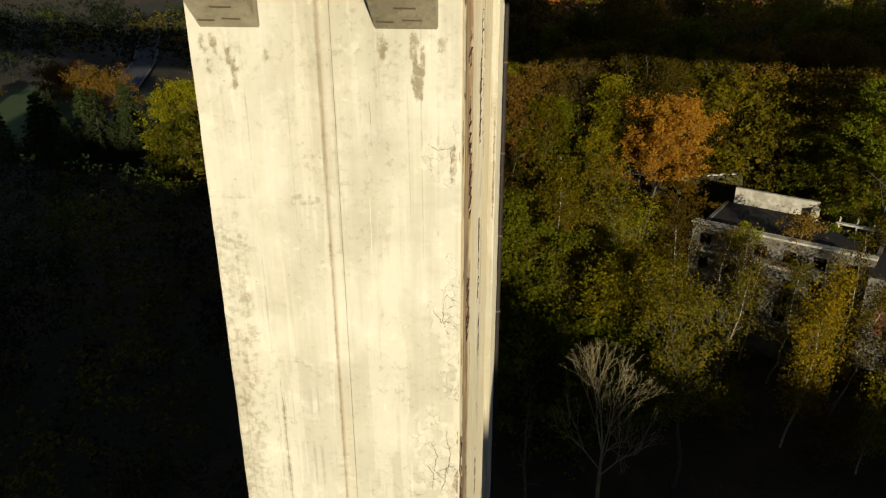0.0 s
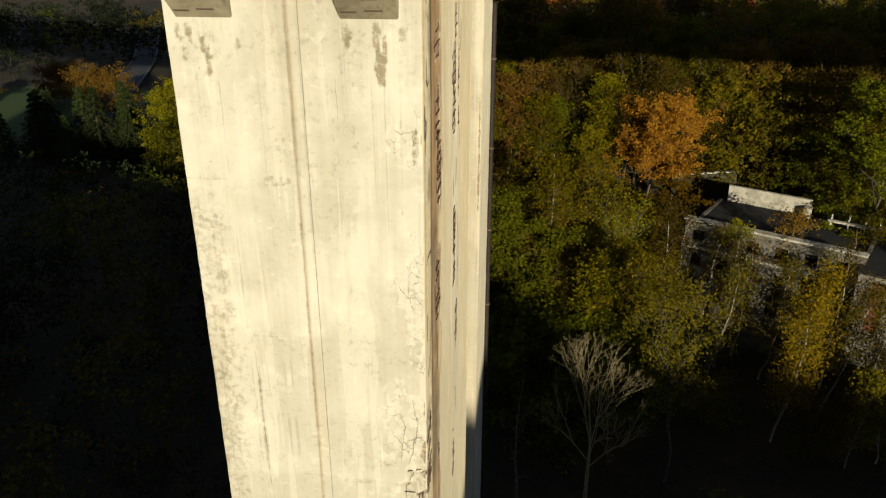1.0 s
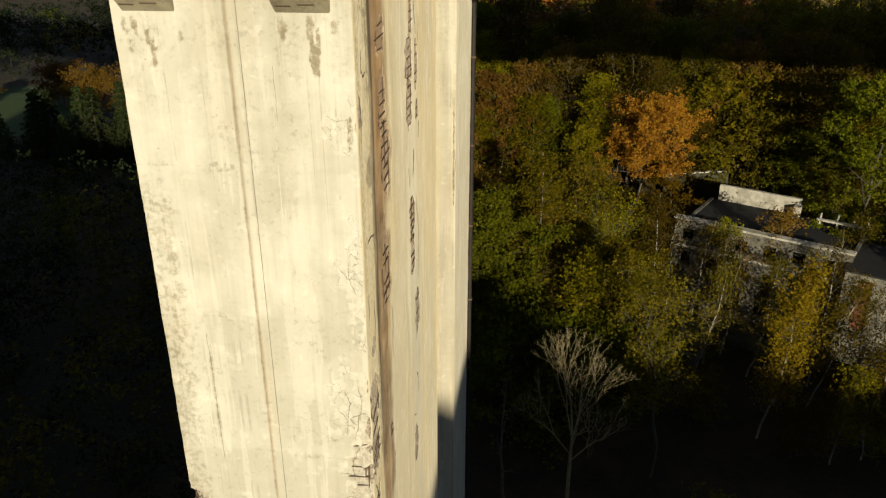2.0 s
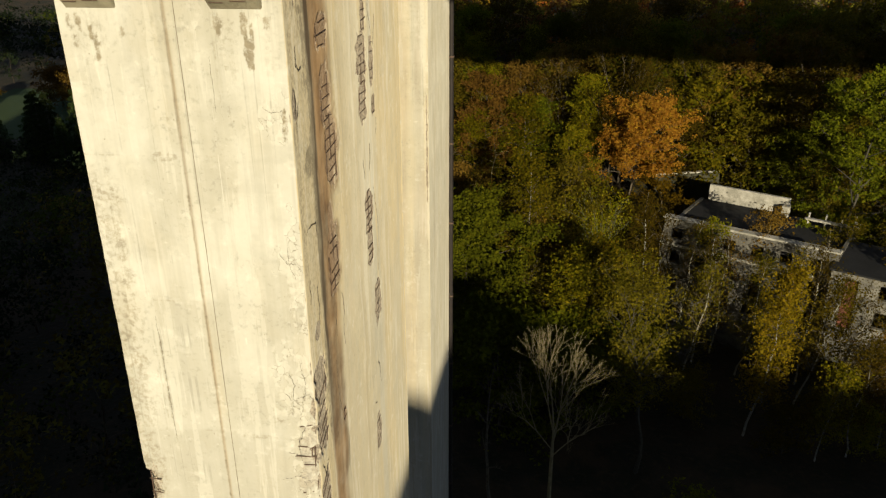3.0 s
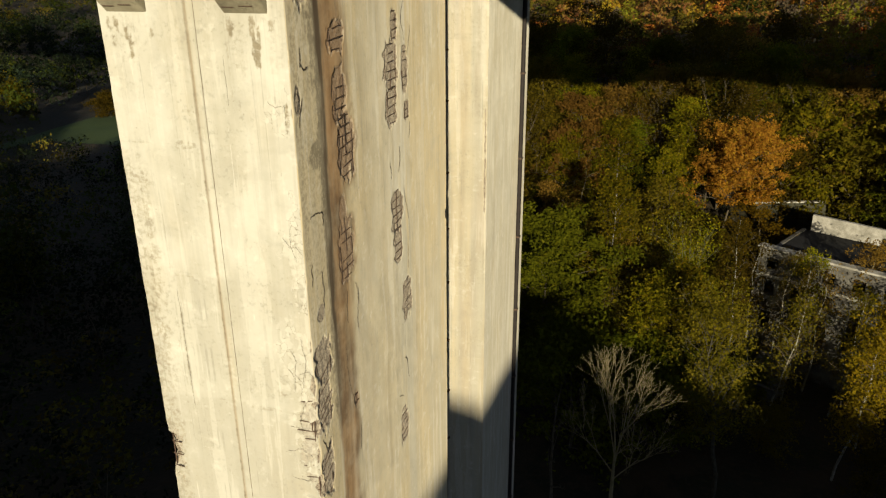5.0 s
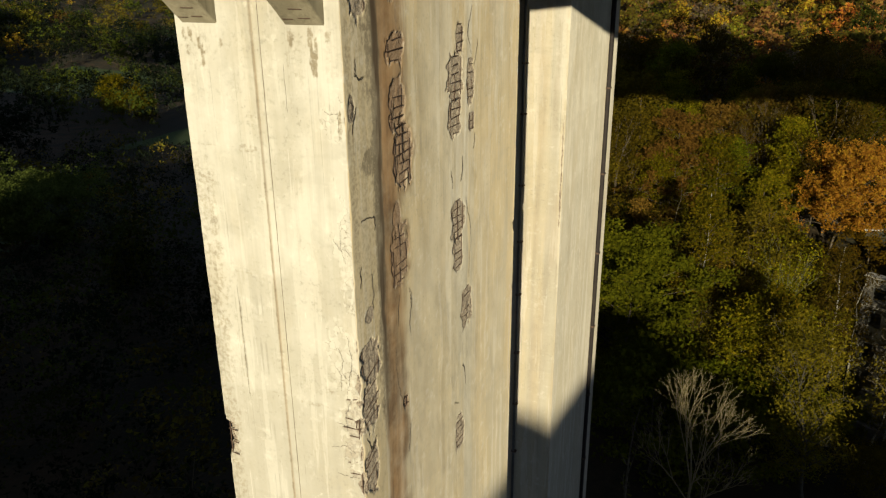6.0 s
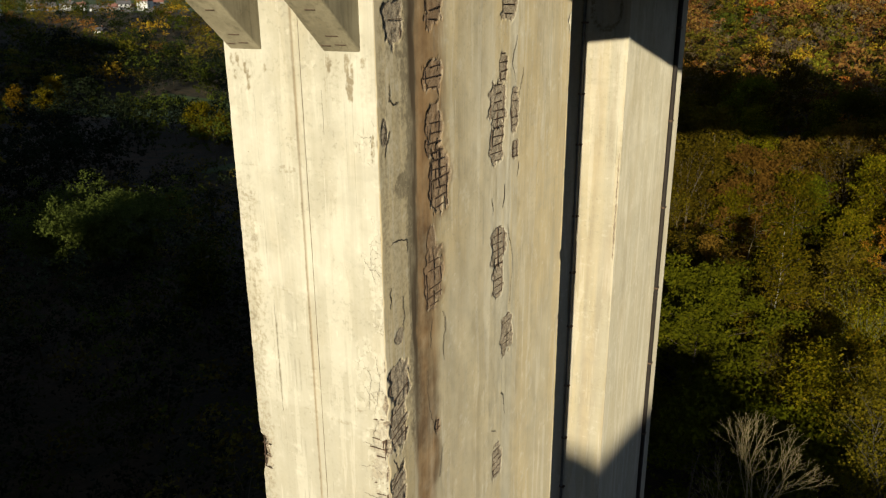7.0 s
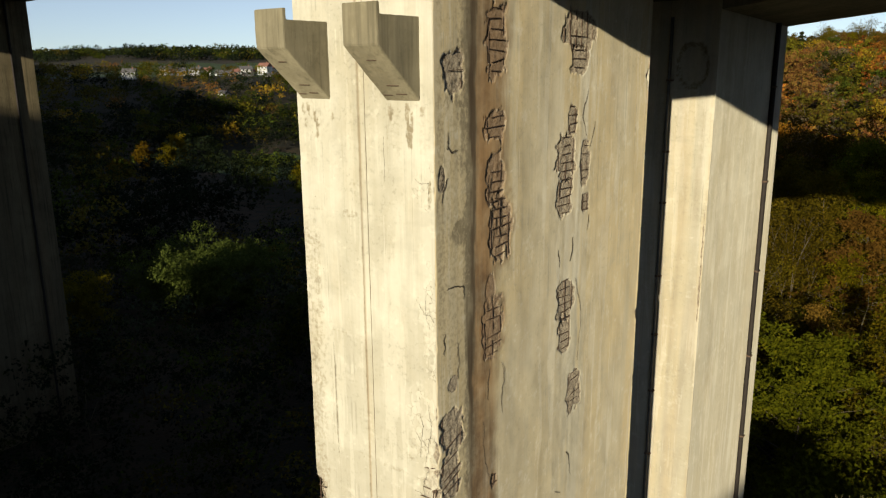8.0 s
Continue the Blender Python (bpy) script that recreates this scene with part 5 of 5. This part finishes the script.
special(-236, 168, 16.0, 3.6, seed=86, bare=0.1, limbs=22, leaves=2800, size=0.36, tone="yellow", name="yellow_tree", label="round golden tree behind the poplars in the valley", twigs=5, spread=0.8, rise=0.7, group=V)
special(-146, 146, 14.0, 3.4, seed=83, bare=0.1, limbs=24, leaves=3500, size=0.3, tone="lime", name="lime_tree", label="yellow-green bushy tree by the shaded meadow", twigs=5, spread=0.8, rise=0.9, group=V)
special(-134, 143, 12.5, 2.6, seed=84, bare=0.1, limbs=22, leaves=2600, size=0.3, tone="lime", name="lime_tree", label="small yellow-green tree by the shaded meadow", twigs=5, spread=0.8, rise=0.9, group=V)
special(-19, 125, 31.0, 4.4, seed=101, bare=0.15, limbs=30, leaves=6000, size=0.2, tone="orange", name="orange_tree", label="bright orange tree on the sunlit hillside", twigs=6, spread=0.6, group="trees on the hillside")
special(-12, 107, 27.0, 4.0, seed=102, bare=0.12, limbs=28, leaves=5500, size=0.19, tone="yellow", name="yellow_tree", label="golden yellow tree on the sunlit hillside", twigs=6, spread=0.6, group="trees on the hillside")
special(-27, 142, 32.0, 4.6, seed=103, bare=0.15, limbs=28, leaves=5200, size=0.22, tone="russet", name="russet_tree", label="russet brown tree on the sunlit hillside", twigs=6, spread=0.6, group="trees on the hillside")
special(-6, 116, 29.5, 4.2, seed=104, bare=0.15, limbs=28, leaves=5200, size=0.2, tone="russet", name="orange_tree", label="orange-brown tree on the sunlit hillside", twigs=6, spread=0.6, group="trees on the hillside")
special(-22, 112, 26.0, 3.6, seed=105, bare=0.12, limbs=26, leaves=4800, size=0.19, tone="lime", name="lime_tree", label="yellow-green tree on the sunlit hillside", twigs=6, spread=0.6, group="trees on the hillside")
first_spruce = spruce(71, 13.0, 5.2, "dark green spruce beside the road")
stand(first_spruce, -62, 114, 0.2)
for x, y, s in ((-66, 111, 1.05), (-70, 114, 1.0), (-74, 112, 0.98), (-78, 115, 0.95), (-65, 118, 1.0), (-81, 118, 0.85), (-60, 109, 0.8), (-69, 107, 0.75), (-84, 113, 0.7), (-58.5, 117, 0.9)):
    again(first_spruce, x, y, x, s)

# single trees that stand up from the hilltop
for k, (x, y, size) in enumerate(((-33, 305, 1.5), (-38, 311, 1.45), (-29, 298, 1.3), (-47, 320, 1.35), (-52, 318, 1.2), (-26, 300, 1.4))):
    again(KINDS[5], x, y, k * 1.7, size)
for k, (x, y, size) in enumerate(((-43, 303, 1.25), (-35, 296, 1.2), (-58, 312, 1.1), (-24, 292, 1.3))):
    again(KINDS[(0, 3, 0, 4)[k]], x, y, k * 2.3, size)
for x, y, size in ((-61, 316, 1.35), (-65, 322, 1.2), (-56.5, 322, 1.3)):
    again(first_spruce, x, y, x, size)


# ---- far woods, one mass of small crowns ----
# dark is kept very low to put the valley's shade into leaf colour
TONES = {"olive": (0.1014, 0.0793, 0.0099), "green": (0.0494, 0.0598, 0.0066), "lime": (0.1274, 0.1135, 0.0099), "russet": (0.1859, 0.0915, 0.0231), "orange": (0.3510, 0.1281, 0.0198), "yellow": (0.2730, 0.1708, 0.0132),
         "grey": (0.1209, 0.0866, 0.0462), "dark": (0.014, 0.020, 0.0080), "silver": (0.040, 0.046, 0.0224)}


def wood_mass(name, label, spots, tones, weights, seed, high, wide, leaves, size, sink=0.3):
    """Many trees in one mesh: spots are rows of x, y; each a trunk with limbs and a crown of leaf clumps."""
    g = np.random.default_rng(seed)
    protos = []
    for k in range(5):
        segs, ends = skeleton(g, high, wide * (0.8 + 0.1 * k), 0.18, 12, 0.6, 0.0, 3)
        tv, tf = tubes(segs[:20], 3)
        tf = np.concatenate([tf[:, [0, 1, 2]], tf[:, [0, 2, 3]]])
        lv, lf = leaf_quads(g, ends, leaves, 0.11 * wide + 0.2, size, 0.0, 0.36)
        protos.append((tv, tf, lv, lf))
    vs, fs, cs, count = [], [], [], 0
    names = list(tones)
    for x, y in spots:
        tv, tf, lv, lf = protos[int(g.integers(5))]
        a, s = g.random() * 6.28, 0.75 + 0.5 * g.random()
        r = np.array([[math.cos(a), -math.sin(a), 0], [math.sin(a), math.cos(a), 0], [0, 0, 1]]) * s
        base = np.array([x, y, float(ground_height(x, y)) - sink])
        tone = np.array(TONES[names[int(g.choice(len(names), p=weights))]]) * (0.6 + 0.85 * g.random())
        for v, f, c in ((tv, tf, (0.09, 0.07, 0.045)), (lv, lf, tone)):
            vs.append(v @ r.T + base), fs.append(f + count), cs.append(np.tile([*c, 1.0], (len(v), 1)))
            count += len(v)
    return tagged(new(name, mesh_from(name, np.concatenate(vs), np.concatenate(fs), FAR_LEAVES, np.concatenate(cs))), label, "woodland", kind="stuff")


def scatter(seed, x0, x1, y0, y1, step, keep):
    g = np.random.default_rng(seed)
    out = []
    for y in np.arange(y0, y1, step):
        for x in np.arange(x0, x1, step):
            p = x + g.normal(0, 0.3 * step), y + g.normal(0, 0.3 * step)
            if keep(*p):
                out.append(p)
    return out


wood_mass("hillside_wood", "autumn wood of orange, russet and olive trees up the hillside",
          scatter(1, -62, 92, 104, 300, 6.2, lambda x, y: x > -0.33 * y and x < (8 + 0.3 * y if y < 130 else 10 + 0.4 * y if y < 200 else 0.2 * y)),
          ["olive", "green", "lime", "russet", "orange", "yellow", "grey"], [0.17, 0.07, 0.13, 0.23, 0.16, 0.10, 0.14], 5, 13, 3.4, 430, 0.34)
wood_mass("hilltop_wood", "autumn wood along the top of the hill",
          scatter(2, -120, 110, 296, 440, 9, lambda x, y: x > -0.32 * y and x < 0.2 * y), ["olive", "russet", "grey", "dark"], [0.4, 0.25, 0.2, 0.15], 6, 12, 4.5, 150, 0.7)
def off_road(x, y):
    return min(math.hypot(x - a, y - b) for a, b in ROAD_LINE) > 9 and not (-60 < x < -46 and 92 < y < 112)
# weighted to the dark tone, so the valley's shade sits in the leaves
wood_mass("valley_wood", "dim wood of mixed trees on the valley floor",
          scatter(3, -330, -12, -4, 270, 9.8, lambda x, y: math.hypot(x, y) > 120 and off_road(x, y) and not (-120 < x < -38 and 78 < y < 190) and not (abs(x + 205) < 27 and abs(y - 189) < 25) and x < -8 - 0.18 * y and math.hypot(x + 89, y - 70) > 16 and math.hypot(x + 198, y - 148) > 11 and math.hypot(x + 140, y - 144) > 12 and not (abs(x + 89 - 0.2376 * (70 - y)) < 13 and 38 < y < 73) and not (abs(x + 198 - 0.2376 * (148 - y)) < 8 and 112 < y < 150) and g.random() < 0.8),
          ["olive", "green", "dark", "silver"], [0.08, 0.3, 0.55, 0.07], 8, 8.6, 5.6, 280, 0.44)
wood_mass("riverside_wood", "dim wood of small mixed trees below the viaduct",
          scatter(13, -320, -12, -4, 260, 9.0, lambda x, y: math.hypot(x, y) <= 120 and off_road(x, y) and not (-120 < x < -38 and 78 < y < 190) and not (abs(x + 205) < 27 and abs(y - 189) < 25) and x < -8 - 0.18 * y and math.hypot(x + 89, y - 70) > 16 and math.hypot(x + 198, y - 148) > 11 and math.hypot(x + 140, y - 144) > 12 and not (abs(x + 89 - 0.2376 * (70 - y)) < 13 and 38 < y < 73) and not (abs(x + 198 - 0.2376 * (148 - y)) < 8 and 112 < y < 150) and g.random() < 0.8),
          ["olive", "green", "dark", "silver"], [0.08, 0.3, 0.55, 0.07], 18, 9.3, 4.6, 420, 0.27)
# the scrub's leaf tones carry the same painted shade
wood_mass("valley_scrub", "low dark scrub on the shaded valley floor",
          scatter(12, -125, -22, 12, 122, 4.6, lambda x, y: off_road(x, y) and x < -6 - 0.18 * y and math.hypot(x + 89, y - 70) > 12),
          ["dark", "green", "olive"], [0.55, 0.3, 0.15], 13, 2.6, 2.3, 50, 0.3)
VILLAGE = [  # x, y, height of the base, long, deep, high, wall, roof
    (-467, 297, 35.5, 9.0, 6.8, 2.8, 0, 1),
    (-498, 359, 35.3, 6.8, 6.8, 3.8, 1, 1),
    (-491, 368, 36.4, 9.8, 6.8, 3.0, 0, 1),
    (-464, 372, 34.1, 11.2, 6.8, 2.8, 0, 1),
    (-484, 410, 37.3, 9.0, 6.8, 2.5, 0, 1),
    (-474, 421, 38.9, 9.0, 7.5, 3.0, 0, 0),
    (-444, 379, 32.6, 8.2, 6.8, 2.5, 0, 1),
    (-427, 384, 32.0, 7.5, 6.0, 2.8, 0, 1),
    (-413, 384, 29.9, 9.0, 6.0, 2.5, 0, 0),
    (-510, 393, 36.8, 6.0, 6.0, 2.2, 0, 0),
    (-473, 391, 35.6, 6.0, 6.0, 2.2, 1, 0),
    (-362, 290, 24.1, 5.2, 4.5, 2.0, 0, 1),
    (-520, 362, 37.9, 9.0, 6.8, 2.5, 0, 1),
    (-483, 441, 38.6, 8.2, 6.8, 2.5, 1, 0),
    (-487, 421, 35.3, 6.8, 6.0, 2.5, 0, 0),
]


def clear_of_houses(x, y):
    """No trees against a house, nor close before it on the valley's side."""
    for hx, hy, *rest in VILLAGE:
        far = math.hypot(hx, hy)
        ux, uy = hx / far, hy / far
        along, off = (hx - x) * ux + (hy - y) * uy, (hx - x) * uy - (hy - y) * ux
        if -10 < along < 42 and abs(off) < 7:
            return False
    return True


wood_mass("village_wood", "autumn trees and dark woods below and around the village",
          scatter(4, -900, -230, 150, 900, 13.5, lambda x, y: 310 < -0.8 * x + 0.6 * y < (600 if g.random() < 0.7 else 700) and abs(0.6 * x + 0.8 * y - 20) < 260 and clear_of_houses(x, y) and g.random() < 0.85),
          ["olive", "green", "dark", "lime", "yellow", "russet"], [0.36, 0.26, 0.18, 0.11, 0.04, 0.05], 9, 7.6, 5.6, 230, 0.5)
wood_mass("horizon_wood", "dark woods along the far hills",
          scatter(5, -1900, -500, 300, 1700, 24, lambda x, y: 1120 < -0.8 * x + 0.6 * y < 1500 and abs(0.6 * x + 0.8 * y - 100) < 480),
          ["dark", "green", "olive"], [0.55, 0.3, 0.15], 10, 9, 12, 80, 1.7, 4.0)


# ---- ruined building ----
RUIN_WALL = plain("weathered_render", (0.19, 0.174, 0.138), (0.06, 0.054, 0.042), 0.9, 0.95, 0, 0.5)
RUIN_PALE = plain("pale_broken_concrete", (0.50, 0.46, 0.37), (0.25, 0.23, 0.175), 1.2, 0.95, 0, 0.4)
ANNEX_WALL = plain("stained_annex_render", (0.24, 0.22, 0.17), (0.085, 0.077, 0.06), 1.0, 0.95, 0, 0.5)
RUIN_ROOF = plain("black_roof", (0.022, 0.021, 0.020), (0.012, 0.012, 0.011), 0.6, 0.9, 0, 0.4)
BRICK_RED = plain("red_brick_strip", (0.20, 0.075, 0.04), (0.12, 0.05, 0.03), 3, 0.95)
DARK_WALL = plain("dark_wall_stone", (0.055, 0.05, 0.028), (0.028, 0.028, 0.016), 1.0, 0.95, 0, 0.5)
RUIN_AT = Matrix.Translation((15.9, 65.6, 0)) @ Matrix.Rotation(radians(-30), 4, "Z")


def pierced_wall(long, z0, z1, thick, holes):
    """A wall along x with its outer face at y = 0 and with openings (x0, x1, z0, z1) right through it."""
    bm = bmesh.new()
    xs = sorted({0.0, long, *[v for h in holes for v in h[:2]]})
    zs = sorted({z0, z1, *[v for h in holes for v in h[2:]]})
    for i in range(len(xs) - 1):
        run = None
        for j in range(len(zs) - 1):
            cx, cz = (xs[i] + xs[i + 1]) / 2, (zs[j] + zs[j + 1]) / 2
            open_here = any(h[0] < cx < h[1] and h[2] < cz < h[3] for h in holes)
            if not open_here:
                run = (run[0], zs[j + 1]) if run else (zs[j], zs[j + 1])
            if run and (open_here or j == len(zs) - 2):
                box(bm, xs[i], xs[i + 1], 0, thick, *run)
                run = None
    bmesh.ops.remove_doubles(bm, verts=bm.verts[:], dist=0.0005)
    return bm


ruin = tagged(new("ruined_building"), "roofless grey concrete ruin with empty windows among birches", "building")
ruin.matrix_basis = RUIN_AT
LOCAL = Matrix.Identity(4)


def ruin_part(name, bm, material, label="", m=None):
    if m is not None:
        bmesh.ops.transform(bm, matrix=m, verts=bm.verts[:])
    bmesh.ops.scale(bm, vec=(0.9, 1.08, 1), verts=bm.verts[:])
    ob = part(name, bm, material, ruin, label)
    ob.matrix_parent_inverse = LOCAL
    return ob


floor_z = 3.2
holes = []
for k in range(6):
    u = 0.8 + 2.65 * k
    holes += [(u, u + 1.15, 13.25, 14.35), (u + 0.05, u + 1.15, 10.9, 12.2), (u, u + 1.2, 7.6, 9.3)]
holes[10] = (9.1, 9.9, 8.0, 11.8)
ruin_part("front_wall", pierced_wall(16.4, floor_z, 15.2, 0.35, holes), RUIN_WALL, "grey rendered wall with empty window openings")
ruin_part("string_course", boxes((-0.08, 16.48, -0.09, 0.02, 12.55, 12.8), bevel=0.02), RUIN_PALE)
ruin_part("cornice", boxes((-0.15, 16.5, -0.22, 0.6, 15.2, 15.38), bevel=0.03), RUIN_PALE, "pale concrete cornice")
ruin_part("back_wall", boxes((0.8, 9.4, 9.6, 9.95, floor_z, 15.7), (9.4, 16.4, 9.6, 9.95, floor_z, 13.8), bevel=0.02), RUIN_PALE, "pale broken back wall standing above the roof")
ruin_part("end_wall", pierced_wall(9.6, floor_z, 14.2, 0.35, [(2, 3.2, 10.9, 12.2), (5.5, 6.7, 10.9, 12.2)]), RUIN_WALL, m=Matrix.Translation((0.35, 0.0, 0)) @ Matrix.Rotation(radians(90), 4, "Z"))
ruin_part("end_wall", boxes((16.05, 16.4, 0.35, 9.6, floor_z, 14.6), bevel=0.02), RUIN_WALL)
ruin_part("roof_slab", boxes((0.36, 16.04, 0.36, 9.59, 13.9, 14.1), bevel=0.02), RUIN_ROOF, "black flat roof with holes")
for z in (10.3, 7.1):
    ruin_part("floor_slab", boxes((0.36, 16.04, 0.36, 9.59, z, z + 0.2)), RUIN_WALL)
ruin_part("ledge", boxes((11.6, 16.6, 7.0, 7.4, 14.9, 15.08), bevel=0.02), RUIN_PALE, "white concrete ledge")
for u in (11.8, 13.4, 14.9, 16.2):
    ruin_part("post", boxes((u, u + 0.16, 7.5, 7.66, 14.1, 15.2 + 0.5 * ((u * 7) % 1)), bevel=0.02), RUIN_PALE, "short pale concrete post")
ruin_part("parapet_stub", boxes((8.9, 9.6, 8.6, 9.59, 14.1, 15.2), bevel=0.04), RUIN_PALE)

annex = tagged(new("brick_annex"), "low grey annex with a rust-red doorway and dark windows", "building")
annex.matrix_basis = RUIN_AT @ Matrix.Translation((14.6, -1.6, 3.3))
for name, bm, mt in (("front_wall", pierced_wall(10, 3.0, 11.1, 0.35, [(1.1, 2.1, 6.2, 10.6), (3.6, 4.6, 9.4, 10.6), (3.6, 4.9, 6.9, 8.3), (6.3, 7.4, 9.4, 10.6), (6.3, 7.4, 6.9, 8.3)]), ANNEX_WALL),
                     ("roof", boxes((-0.2, 10.2, -0.25, 7.2, 11.1, 11.25), bevel=0.03), RUIN_ROOF), ("side_wall", boxes((0, 0.35, 0.35, 7, 3.0, 11.1)), ANNEX_WALL),
                     ("back_wall", boxes((0.35, 10, 6.6, 7, 3.0, 11.1)), RUIN_WALL), ("side_wall", boxes((9.65, 10, 0.35, 6.6, 3.0, 11.1)), RUIN_WALL),
                     ("door_panel", boxes((1.1, 2.1, 0.2, 0.28, 6.2, 10.3), bevel=0.01), BRICK_RED), ("floor_slab", boxes((0.35, 9.65, 0.35, 6.6, 6.0, 6.2)), RUIN_WALL)):
    ob = part(name, bm, mt, annex, "rust-red boarded doorway" if name == "door_panel" else "")
    ob.matrix_parent_inverse = LOCAL

stair = tagged(new("concrete_stair"), "mossy concrete steps before the ruin", "stair")
stair.matrix_basis = RUIN_AT @ Matrix.Translation((2.6, -6.0, 0))
for k in range(7):
    ob = part("step", boxes((0, 2.6, 0.42 * k, 0.42 * k + 0.46, 2.5, 5.2 + 0.3 * k), bevel=0.02), RUIN_WALL, stair)
    ob.matrix_parent_inverse = LOCAL
low_wall = tagged(new("garden_wall"), "low pale concrete wall behind the ruin", "wall")
low_wall.matrix_basis = Matrix.Translation((17.6, 82.0, 13.2)) @ Matrix.Rotation(radians(-5), 4, "Y")
for nm, b, mt in (("coping", boxes((-0.1, 7.1, -0.25, 0.25, 0.96, 1.1), bevel=0.02), RUIN_PALE), ("wall_body", boxes((0, 7, -0.18, 0.18, -6, 0.96), bevel=0.02), DARK_WALL)):
    ob = part(nm, b, mt, low_wall)
    ob.matrix_parent_inverse = LOCAL

# ---- village across the valley ----
HOUSE_WHITE = plain("white_house_render", (0.66, 0.65, 0.62), (0.5, 0.49, 0.46), 0.4, 0.9)
HOUSE_GREY = plain("grey_house_render", (0.42, 0.4, 0.38), (0.33, 0.32, 0.3), 0.4, 0.9)
ROOF_RED = plain("red_roof_tiles", (0.30, 0.14, 0.10), (0.20, 0.095, 0.07), 1.0, 0.85)
ROOF_GREY = plain("grey_roof_tiles", (0.14, 0.13, 0.13), (0.09, 0.085, 0.085), 1.0, 0.85)
PANE = plain("window_pane", (0.03, 0.035, 0.04), (0.05, 0.055, 0.06), 1, 0.15)


def house(x, y, z, turn, long, deep, high, wall, tiles, label):
    root = tagged(new("village_house"), label, "house", "houses of the village")
    root.matrix_basis = pose(x, y, z, 0, 0, turn)
    pieces = [("wall", boxes((-long / 2, long / 2, -deep / 2, deep / 2, -5, high)), wall)]
    bm = prism([(-deep / 2 - 0.5, high - 0.2), (deep / 2 + 0.5, high - 0.2), (0, high + deep * 0.38)], -long / 2 - 0.4, long / 2 + 0.4, "x")
    pieces.append(("roof", bm, tiles))
    for k in range(int(long // 3)):
        for h in (1.2, 4.0)[: 1 + (high > 5)]:
            u = -long / 2 + 1.5 + 3 * k
            pieces.append(("window", boxes((u, u + 1.1, -deep / 2 - 0.06, -deep / 2 + 0.05, h, h + 1.3)), PANE))
    pieces.append(("chimney", boxes((long * 0.2, long * 0.2 + 0.7, -0.35, 0.35, high + deep * 0.2, high + deep * 0.38 + 0.9)), ROOF_RED))
    for nm, b, mt in pieces:
        part(nm, b, mt, root).matrix_parent_inverse = LOCAL
    return root


for k, (x, y, z, long, deep, high, wall, tiles) in enumerate(VILLAGE):
    label = f"{('white', 'grey')[wall]} rendered house with {('red', 'grey')[tiles]} gabled roof in the village"
    house(x, y, z, 36 + 25 * math.sin(k * 2.1), long, deep, high, (HOUSE_WHITE, HOUSE_GREY)[wall], (ROOF_RED, ROOF_GREY)[tiles], label)
